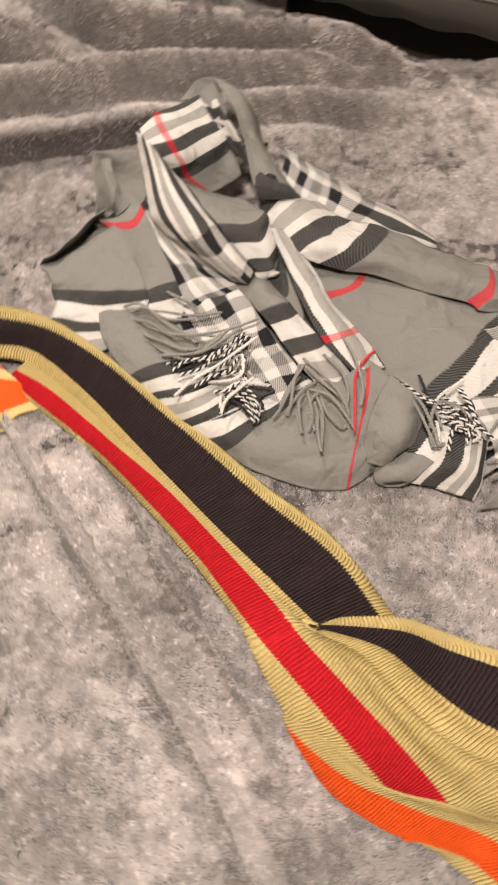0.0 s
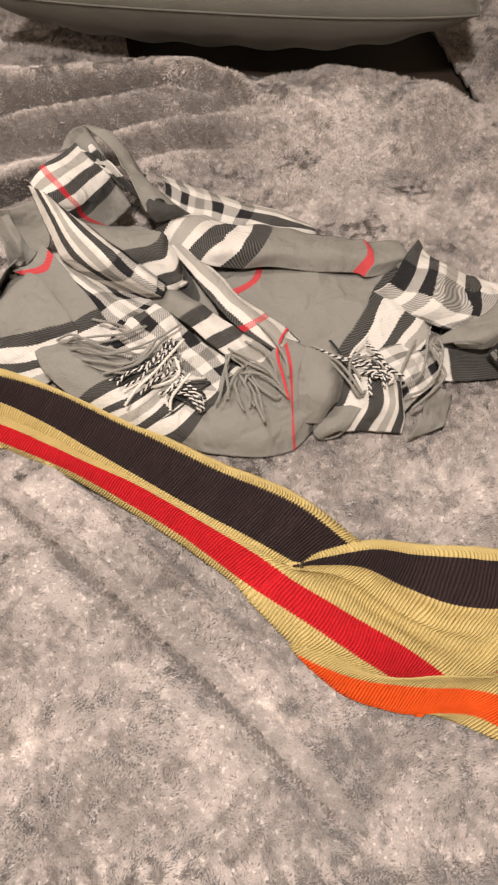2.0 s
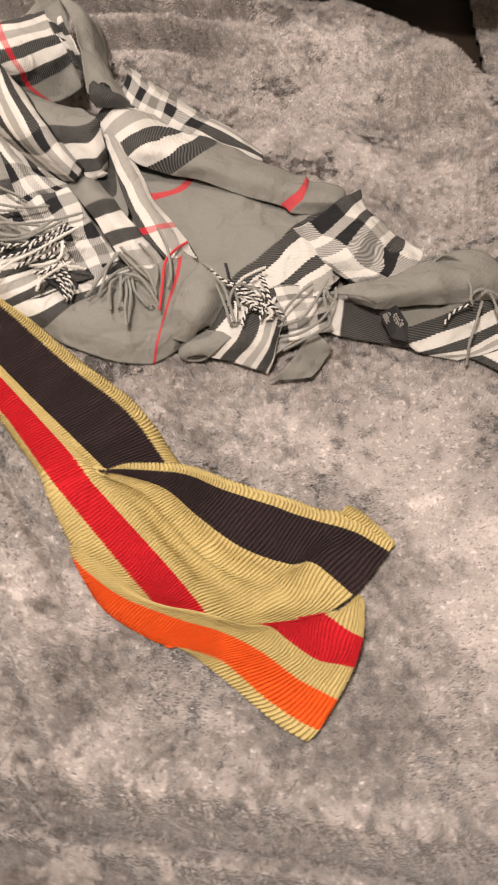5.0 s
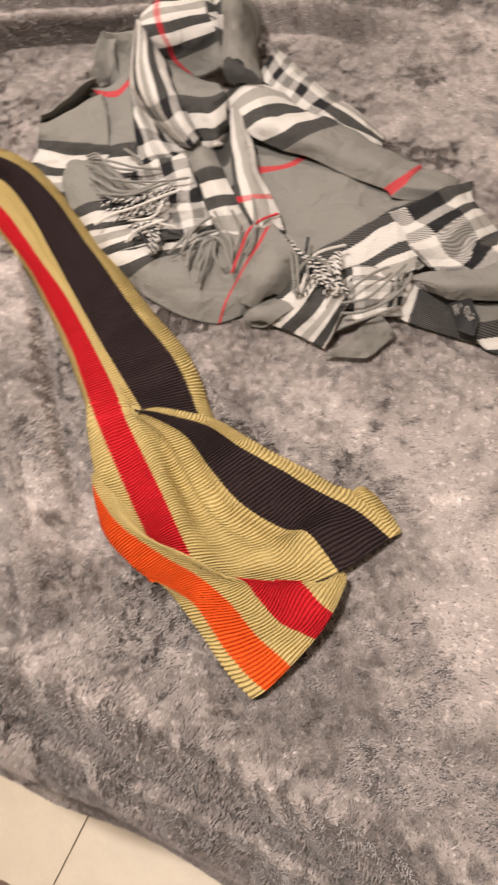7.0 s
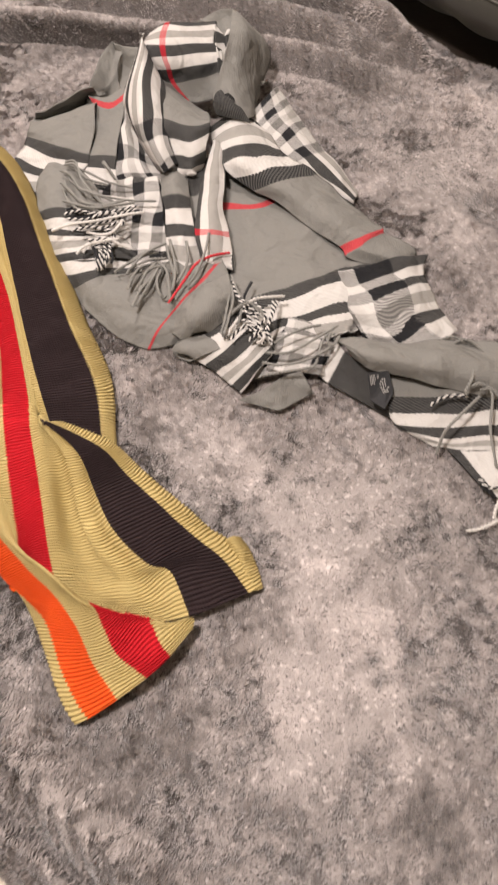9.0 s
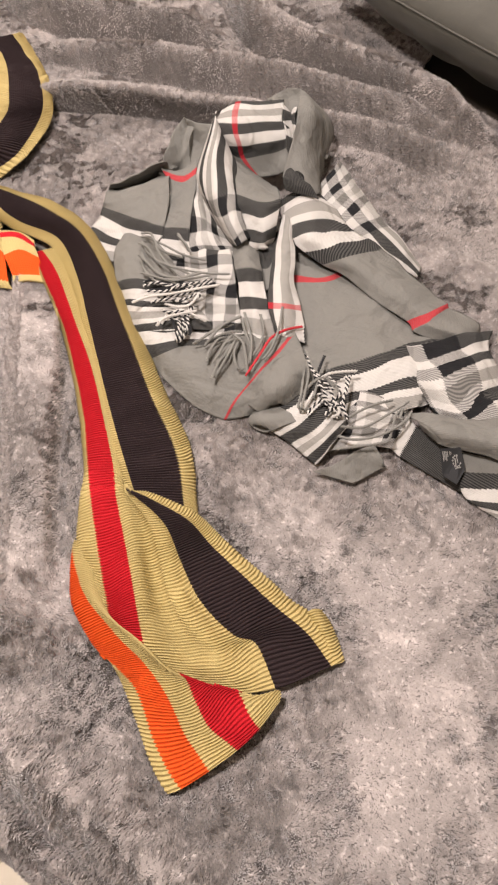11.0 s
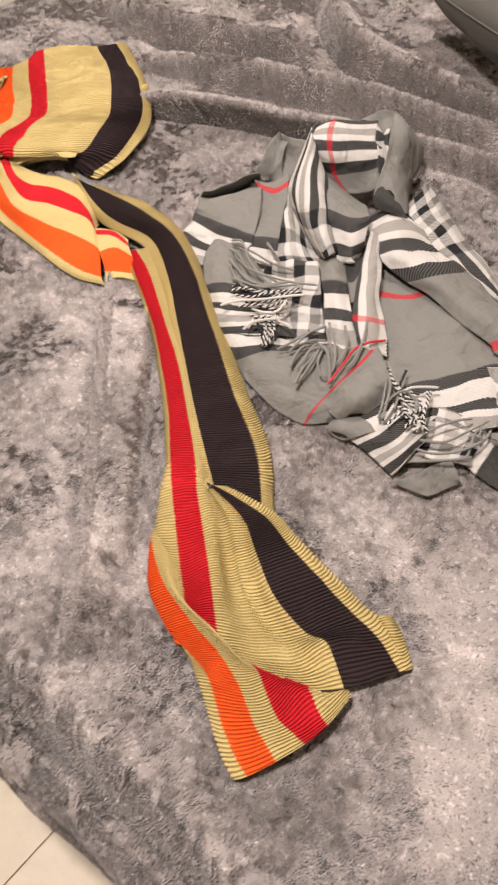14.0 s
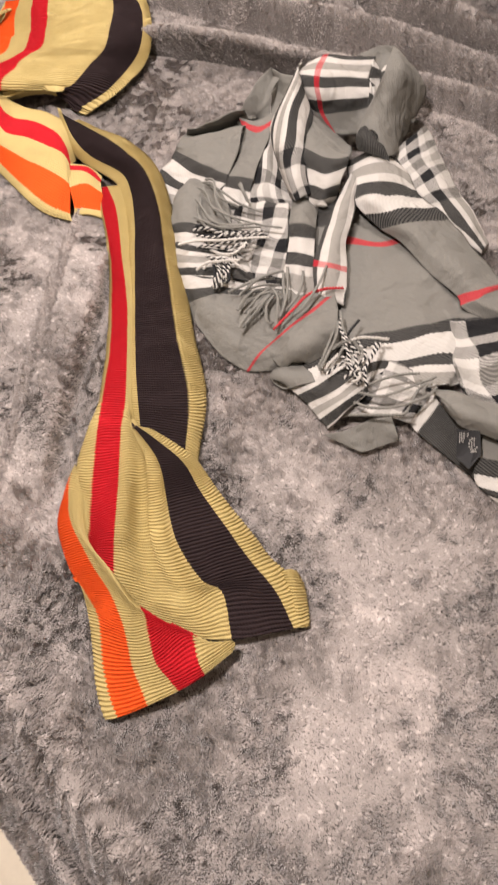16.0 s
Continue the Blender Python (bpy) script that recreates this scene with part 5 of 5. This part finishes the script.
# ---- twisted fringe of the checked scarf ----
def strand(points, materials, radius=0.0021, turns=None):
    """Two plies twisted round a spline; each ply may have its own thread."""
    path = spline(points, 12 * (len(points) - 1) + 1)
    n = len(path)
    run = np.concatenate([[0], np.cumsum(np.linalg.norm(np.diff(path, axis=0), axis=1))])
    tan = np.gradient(path, axis=0)
    tan /= np.linalg.norm(tan, axis=1, keepdims=True) + 1e-9
    up = np.tile([0.0, 0.0, 1.0], (n, 1))
    a = np.cross(tan, up)
    a /= np.linalg.norm(a, axis=1, keepdims=True) + 1e-6
    b = np.cross(a, tan)
    me = bpy.data.meshes.new("tassel")
    verts, faces, slots = [], [], []
    seg = 6
    for ply in (0, 1):
        spin = run / 0.011 * 2 * math.pi + ply * math.pi
        taper = np.where(np.arange(n) == n - 1, 0.5, 1.0)
        centre = path + radius * 0.62 * (np.cos(spin)[:, None] * a + np.sin(spin)[:, None] * b)
        base = len(verts)
        for k in range(n):
            for q in range(seg):
                w = 2 * math.pi * q / seg
                verts.append(tuple(centre[k] + radius * 0.72 * taper[k] * (math.cos(w) * a[k] + math.sin(w) * b[k])))
        for k in range(n - 1):
            for q in range(seg):
                r = (q + 1) % seg
                faces.append((base + k * seg + q, base + k * seg + r, base + (k + 1) * seg + r, base + (k + 1) * seg + q))
                slots.append(ply)
        for cap in (0, n - 1):
            faces.append(tuple(base + cap * seg + q for q in range(seg)))
            slots.append(ply)
    me.from_pydata(verts, [], faces)
    for m in materials:
        me.materials.append(m)
    me.polygons.foreach_set("material_index", slots)
    me.shade_smooth()
    return me


GREY, PALE_T, MOTTLED, INK, ROSE = (M_STRAND, M_STRAND), (M_STRAND_W, M_STRAND_W), (M_STRAND_W, M_STRAND_K), (M_STRAND_K, M_STRAND_K), (M_STRAND_R, M_STRAND_R)
TASSELS = [
    (GREY, [(-0.170, 0.812, 0.595), (-0.141, 0.803, 0.610), (-0.098, 0.762, 0.615), (-0.044, 0.735, 0.610), (-0.020, 0.736, 0.605)]),
    (GREY, [(-0.159, 0.793, 0.595), (-0.117, 0.756, 0.610), (-0.067, 0.742, 0.615), (-0.011, 0.759, 0.610), (0.032, 0.785, 0.605)]),
    (GREY, [(-0.150, 0.775, 0.595), (-0.107, 0.734, 0.610), (-0.058, 0.719, 0.612), (-0.008, 0.735, 0.610)]),
    (GREY, [(-0.140, 0.758, 0.595), (-0.095, 0.713, 0.610), (-0.059, 0.702, 0.610), (-0.009, 0.719, 0.610)]),
    (GREY, [(-0.162, 0.800, 0.600), (-0.109, 0.788, 0.612), (-0.063, 0.784, 0.610), (-0.021, 0.795, 0.606)]),
    (GREY, [(-0.125, 0.743, 0.595), (-0.084, 0.712, 0.606), (-0.044, 0.716, 0.614), (-0.008, 0.758, 0.612)]),
    (GREY, [(-0.108, 0.839, 0.600), (-0.079, 0.813, 0.610), (-0.056, 0.796, 0.610)]),
    (MOTTLED, [(-0.095, 0.702, 0.598), (-0.058, 0.701, 0.608), (-0.020, 0.716, 0.613), (0.016, 0.755, 0.610)]),
    (PALE_T, [(-0.076, 0.674, 0.598), (-0.026, 0.689, 0.610), (0.005, 0.714, 0.616), (0.033, 0.746, 0.612)]),
    (INK, [(-0.081, 0.685, 0.598), (-0.045, 0.699, 0.606), (-0.005, 0.711, 0.610), (0.022, 0.744, 0.608)]),
    (MOTTLED, [(-0.053, 0.680, 0.600), (-0.018, 0.677, 0.610), (0.014, 0.682, 0.610), (0.017, 0.658, 0.606), (-0.010, 0.647, 0.604)]),
    (PALE_T, [(-0.032, 0.671, 0.600), (-0.001, 0.668, 0.610), (0.015, 0.679, 0.615), (0.013, 0.711, 0.614)]),
    (PALE_T, [(-0.013, 0.630, 0.598), (-0.011, 0.648, 0.606), (0.009, 0.662, 0.612), (0.037, 0.663, 0.610), (0.053, 0.666, 0.604)]),
    (MOTTLED, [(-0.002, 0.655, 0.602), (0.020, 0.635, 0.610), (0.031, 0.615, 0.608), (0.034, 0.604, 0.600)]),
    (MOTTLED, [(0.005, 0.660, 0.602), (0.030, 0.638, 0.610), (0.039, 0.617, 0.608), (0.039, 0.611, 0.600)]),
    (INK, [(-0.005, 0.647, 0.600), (0.017, 0.625, 0.608), (0.027, 0.614, 0.604)]),
    (GREY, [(0.093, 0.685, 0.600), (0.079, 0.651, 0.610), (0.068, 0.622, 0.610), (0.059, 0.610, 0.604)]),
    (GREY, [(0.093, 0.705, 0.602), (0.085, 0.659, 0.614), (0.082, 0.626, 0.612), (0.077, 0.618, 0.602)]),
    (GREY, [(0.101, 0.657, 0.600), (0.093, 0.636, 0.610), (0.094, 0.611, 0.612), (0.097, 0.595, 0.604)]),
    (GREY, [(0.104, 0.662, 0.602), (0.108, 0.629, 0.614), (0.111, 0.607, 0.612), (0.107, 0.592, 0.602)]),
    (GREY, [(0.112, 0.663, 0.602), (0.123, 0.621, 0.614), (0.125, 0.596, 0.610), (0.124, 0.568, 0.600)]),
    (GREY, [(0.107, 0.661, 0.604), (0.134, 0.642, 0.616), (0.153, 0.618, 0.614), (0.169, 0.595, 0.604)]),
    (GREY, [(0.120, 0.662, 0.604), (0.129, 0.622, 0.610), (0.148, 0.600, 0.606), (0.157, 0.604, 0.602)]),
    (GREY, [(0.099, 0.713, 0.606), (0.139, 0.661, 0.616), (0.158, 0.624, 0.612), (0.159, 0.610, 0.604)]),
    (GREY, [(0.127, 0.718, 0.610), (0.150, 0.683, 0.618), (0.159, 0.654, 0.614), (0.156, 0.624, 0.606)]),
    (ROSE, [(0.198, 0.731, 0.606), (0.181, 0.704, 0.614), (0.169, 0.675, 0.616), (0.168, 0.639, 0.612), (0.167, 0.591, 0.606)]),
    (GREY, [(0.153, 0.746, 0.616), (0.170, 0.702, 0.620), (0.179, 0.657, 0.616), (0.176, 0.631, 0.610)]),
    (GREY, [(0.218, 0.681, 0.606), (0.243, 0.643, 0.614), (0.261, 0.596, 0.614), (0.269, 0.572, 0.608), (0.284, 0.580, 0.606)]),
    (GREY, [(0.224, 0.687, 0.606), (0.247, 0.658, 0.616), (0.269, 0.638, 0.614), (0.281, 0.599, 0.610)]),
    (INK, [(0.258, 0.689, 0.606), (0.263, 0.659, 0.612), (0.265, 0.646, 0.608)]),
    (PALE_T, [(0.271, 0.635, 0.608), (0.283, 0.650, 0.616), (0.301, 0.665, 0.616), (0.318, 0.682, 0.610)]),
    (MOTTLED, [(0.229, 0.680, 0.606), (0.254, 0.650, 0.614), (0.280, 0.633, 0.616), (0.303, 0.627, 0.612)]),
    (MOTTLED, [(0.311, 0.671, 0.606), (0.320, 0.635, 0.616), (0.323, 0.610, 0.614), (0.331, 0.589, 0.606)]),
    (PALE_T, [(0.297, 0.613, 0.608), (0.316, 0.603, 0.614), (0.328, 0.590, 0.612), (0.320, 0.583, 0.604)]),
    (MOTTLED, [(0.283, 0.611, 0.608), (0.301, 0.602, 0.616), (0.319, 0.593, 0.612), (0.329, 0.585, 0.604)]),
    (GREY, [(0.282, 0.634, 0.606), (0.297, 0.636, 0.616), (0.312, 0.622, 0.616), (0.317, 0.603, 0.610)]),
    (PALE_T, [(0.275, 0.612, 0.608), (0.276, 0.589, 0.610), (0.276, 0.571, 0.604)]),
    (MOTTLED, [(0.284, 0.649, 0.610), (0.312, 0.627, 0.618), (0.313, 0.608, 0.616), (0.300, 0.596, 0.610)]),
    (GREY, [(0.338, 0.590, 0.600), (0.353, 0.612, 0.608), (0.371, 0.636, 0.610), (0.388, 0.659, 0.604)]),
    (GREY, [(0.338, 0.576, 0.600), (0.370, 0.586, 0.608), (0.392, 0.622, 0.610), (0.412, 0.668, 0.606)]),
    (GREY, [(0.340, 0.562, 0.594), (0.368, 0.562, 0.604), (0.399, 0.586, 0.608), (0.420, 0.625, 0.608), (0.422, 0.651, 0.606)]),
    (GREY, [(0.346, 0.544, 0.586), (0.373, 0.553, 0.600), (0.401, 0.572, 0.604), (0.411, 0.589, 0.602), (0.404, 0.633, 0.608), (0.414, 0.652, 0.606)]),
    (GREY, [(0.408, 0.648, 0.606), (0.412, 0.627, 0.610), (0.421, 0.625, 0.608)]),
    (GREY, [(0.552, 0.707, 0.596), (0.563, 0.720, 0.606), (0.582, 0.725, 0.608), (0.613, 0.726, 0.602), (0.632, 0.722, 0.596)]),
    (GREY, [(0.570, 0.704, 0.596), (0.581, 0.718, 0.610), (0.598, 0.726, 0.610), (0.624, 0.717, 0.604)]),
    (MOTTLED, [(0.576, 0.696, 0.600), (0.579, 0.708, 0.606), (0.590, 0.687, 0.602)]),
    (GREY, [(0.614, 0.679, 0.618), (0.620, 0.651, 0.620), (0.619, 0.632, 0.616), (0.623, 0.627, 0.612)]),
    (GREY, [(0.639, 0.636, 0.608), (0.625, 0.596, 0.604), (0.615, 0.567, 0.594), (0.616, 0.546, 0.566)]),
    (GREY, [(0.620, 0.640, 0.614), (0.636, 0.652, 0.616), (0.654, 0.645, 0.610), (0.669, 0.599, 0.596), (0.697, 0.559, 0.572)]),
    (GREY, [(0.636, 0.644, 0.612), (0.651, 0.651, 0.614), (0.671, 0.640, 0.606), (0.685, 0.609, 0.594)]),
    (MOTTLED, [(0.582, 0.601, 0.594), (0.594, 0.616, 0.602), (0.611, 0.627, 0.604), (0.625, 0.631, 0.606)]),
    (MOTTLED, [(0.682, 0.531, 0.572), (0.693, 0.520, 0.578), (0.706, 0.526, 0.576), (0.720, 0.522, 0.570)]),
    (INK, [(0.687, 0.523, 0.570), (0.699, 0.517, 0.576), (0.708, 0.515, 0.568)]),
    (PALE_T, [(0.717, 0.537, 0.574), (0.714, 0.505, 0.570), (0.717, 0.487, 0.562)]),
    (PALE_T, [(0.690, 0.457, 0.558), (0.705, 0.467, 0.560), (0.721, 0.486, 0.564), (0.733, 0.506, 0.568)]),
    (MOTTLED, [(-0.083, 0.683, 0.608), (-0.063, 0.699, 0.612), (-0.040, 0.701, 0.612), (-0.019, 0.714, 0.608)]),
    (MOTTLED, [(-0.072, 0.676, 0.608), (-0.042, 0.686, 0.612), (-0.023, 0.711, 0.612), (0.002, 0.729, 0.608)]),
    (MOTTLED, [(-0.051, 0.673, 0.608), (-0.023, 0.684, 0.612), (-0.002, 0.706, 0.612), (0.014, 0.738, 0.608)]),
    (MOTTLED, [(-0.050, 0.656, 0.608), (-0.027, 0.672, 0.612), (-0.005, 0.683, 0.612), (0.007, 0.711, 0.608)]),
    (MOTTLED, [(-0.015, 0.708, 0.608), (0.003, 0.727, 0.612), (0.017, 0.743, 0.612), (0.023, 0.744, 0.608)]),
    (MOTTLED, [(0.017, 0.668, 0.608), (0.013, 0.687, 0.612), (0.016, 0.706, 0.612), (0.002, 0.720, 0.608)]),
    (MOTTLED, [(0.000, 0.648, 0.608), (0.020, 0.632, 0.612), (0.029, 0.613, 0.612), (0.034, 0.600, 0.608)]),
    (MOTTLED, [(0.010, 0.655, 0.608), (0.027, 0.636, 0.612), (0.034, 0.617, 0.612), (0.040, 0.601, 0.608)]),
    (MOTTLED, [(0.018, 0.661, 0.608), (0.034, 0.638, 0.612), (0.039, 0.620, 0.608)]),
    (MOTTLED, [(-0.023, 0.649, 0.608), (-0.005, 0.648, 0.612), (0.009, 0.661, 0.612), (0.024, 0.665, 0.608)]),
    (INK, [(-0.088, 0.695, 0.606), (-0.067, 0.714, 0.610), (-0.039, 0.719, 0.610), (-0.013, 0.725, 0.606)]),
    (INK, [(-0.000, 0.659, 0.606), (0.025, 0.646, 0.610), (0.042, 0.633, 0.610), (0.045, 0.623, 0.606)]),
    (PALE_T, [(-0.075, 0.637, 0.612), (-0.054, 0.660, 0.616), (-0.024, 0.685, 0.616), (0.005, 0.714, 0.616), (0.031, 0.744, 0.612)]),
    (PALE_T, [(-0.010, 0.611, 0.612), (-0.005, 0.629, 0.616), (0.011, 0.649, 0.616), (0.031, 0.673, 0.612)]),
    (GREY, [(-0.149, 0.772, 0.610), (-0.123, 0.764, 0.614), (-0.092, 0.743, 0.614), (-0.069, 0.745, 0.614), (-0.027, 0.746, 0.610)]),
    (GREY, [(-0.154, 0.788, 0.610), (-0.134, 0.792, 0.614), (-0.099, 0.772, 0.614), (-0.059, 0.777, 0.610)]),
    (GREY, [(-0.131, 0.745, 0.610), (-0.102, 0.730, 0.614), (-0.068, 0.716, 0.614), (-0.038, 0.725, 0.614), (-0.019, 0.752, 0.610)]),
    (GREY, [(-0.102, 0.708, 0.610), (-0.074, 0.707, 0.614), (-0.043, 0.714, 0.614), (-0.019, 0.733, 0.614), (0.006, 0.761, 0.610)]),
    (GREY, [(-0.099, 0.824, 0.610), (-0.071, 0.806, 0.614), (-0.060, 0.799, 0.610)]),
    (GREY, [(0.068, 0.632, 0.606), (0.077, 0.654, 0.610), (0.092, 0.685, 0.610), (0.099, 0.703, 0.606)]),
    (GREY, [(0.115, 0.592, 0.606), (0.107, 0.622, 0.610), (0.114, 0.647, 0.610), (0.134, 0.653, 0.606)]),
    (GREY, [(0.123, 0.560, 0.606), (0.118, 0.590, 0.610), (0.118, 0.613, 0.610), (0.114, 0.639, 0.606)]),
    (GREY, [(0.103, 0.697, 0.606), (0.122, 0.672, 0.610), (0.150, 0.643, 0.610), (0.154, 0.627, 0.606)]),
    (GREY, [(0.079, 0.615, 0.606), (0.082, 0.628, 0.610), (0.098, 0.656, 0.610), (0.116, 0.673, 0.606)]),
    (GREY, [(0.098, 0.588, 0.606), (0.092, 0.611, 0.610), (0.095, 0.634, 0.606)]),
    (MOTTLED, [(0.237, 0.670, 0.612), (0.249, 0.651, 0.616), (0.271, 0.632, 0.616), (0.299, 0.606, 0.616), (0.313, 0.591, 0.612)]),
    (MOTTLED, [(0.308, 0.662, 0.612), (0.319, 0.634, 0.616), (0.325, 0.609, 0.616), (0.336, 0.593, 0.612)]),
    (MOTTLED, [(0.286, 0.565, 0.612), (0.290, 0.585, 0.616), (0.298, 0.598, 0.616), (0.306, 0.594, 0.612)]),
    (MOTTLED, [(0.276, 0.623, 0.612), (0.298, 0.619, 0.616), (0.314, 0.602, 0.616), (0.319, 0.588, 0.612)]),
    (MOTTLED, [(0.310, 0.576, 0.612), (0.317, 0.597, 0.616), (0.328, 0.598, 0.616), (0.345, 0.585, 0.612)]),
    (GREY, [(0.274, 0.569, 0.614), (0.267, 0.596, 0.618), (0.256, 0.631, 0.618), (0.238, 0.661, 0.614)]),
    (GREY, [(0.264, 0.597, 0.614), (0.270, 0.624, 0.618), (0.283, 0.638, 0.618), (0.301, 0.630, 0.614)]),
]
for threads, points in TASSELS:
    part("tassel", strand(points, threads), check_scarf)

# ---- woven label ----
LABEL = [(0.484, 0.604, 0.602), (0.510, 0.620, 0.604), (0.529, 0.598, 0.589), (0.526, 0.573, 0.579), (0.503, 0.577, 0.581)]


def plate(corners, lift, name, material, parent, label=""):
    """A thin plate over a ring of corners."""
    bm = bmesh.new()
    low = [bm.verts.new(Vector(c) + Vector((0, 0, lift))) for c in corners]
    f = bm.faces.new(low)
    ext = bmesh.ops.extrude_face_region(bm, geom=[f])
    for v in ext["geom"]:
        if isinstance(v, bmesh.types.BMVert):
            v.co.z += 0.0008
    bmesh.ops.recalc_face_normals(bm, faces=bm.faces)
    return part(name, from_bm(name, bm, material), parent, label)


tag = plate(LABEL, 0.004, "label", M_LABEL, check_scarf, "small black woven label with white marks")
lab = [Vector(c) for c in LABEL]


def on_label(u, v):
    return lab[0].lerp(lab[1], u).lerp(lab[4].lerp(lab[2], u), v)


MARKS = [(0.10, 0.13, 0.12, 0.5), (0.17, 0.20, 0.12, 0.45), (0.24, 0.27, 0.12, 0.5), (0.31, 0.33, 0.12, 0.35), (0.42, 0.44, 0.14, 0.3), (0.47, 0.49, 0.14, 0.26)]
for k in range(9):
    w = 0.6 + k * 0.55
    cu, cv = 0.68 + 0.17 * math.cos(w), 0.58 + 0.24 * math.sin(w)
    MARKS.append((cu - 0.03, cu + 0.03, cv - 0.035, cv + 0.035))
MARKS += [(0.60, 0.64, 0.45, 0.75), (0.70, 0.73, 0.40, 0.66), (0.56, 0.80, 0.86, 0.90)]
for u0, u1, v0, v1 in MARKS:
    plate([on_label(u0, v0), on_label(u1, v0), on_label(u1, v1), on_label(u0, v1)], 0.0052, "mark", M_MARK, tag)

# ---- floor tiles: one row of joints square to the bed ----
TILE = 0.489
PITCH = TILE
bm = bmesh.new()
box(bm, (0.0015, 0.0015, -0.008), (TILE - 0.0015, TILE - 0.0015, 0.0), 0.0012)
tile_mesh = from_bm("tile", bm, M_TILE)
for i in range(-4, 5):
    for j in range(-4, 6):
        x, y = from_bed(0.095 + i * PITCH, -0.012 + (j - 1) * PITCH + 0.53)
        if X0 - 0.1 < x < X1 - 0.3 and Y0 - 0.1 < y < Y1 - 0.3:
            t = new("tile", tile_mesh)
            t.matrix_world = Matrix.Translation((x, y, 0)) @ Matrix.Rotation(AXIS, 4, "Z")
            t.parent = floor
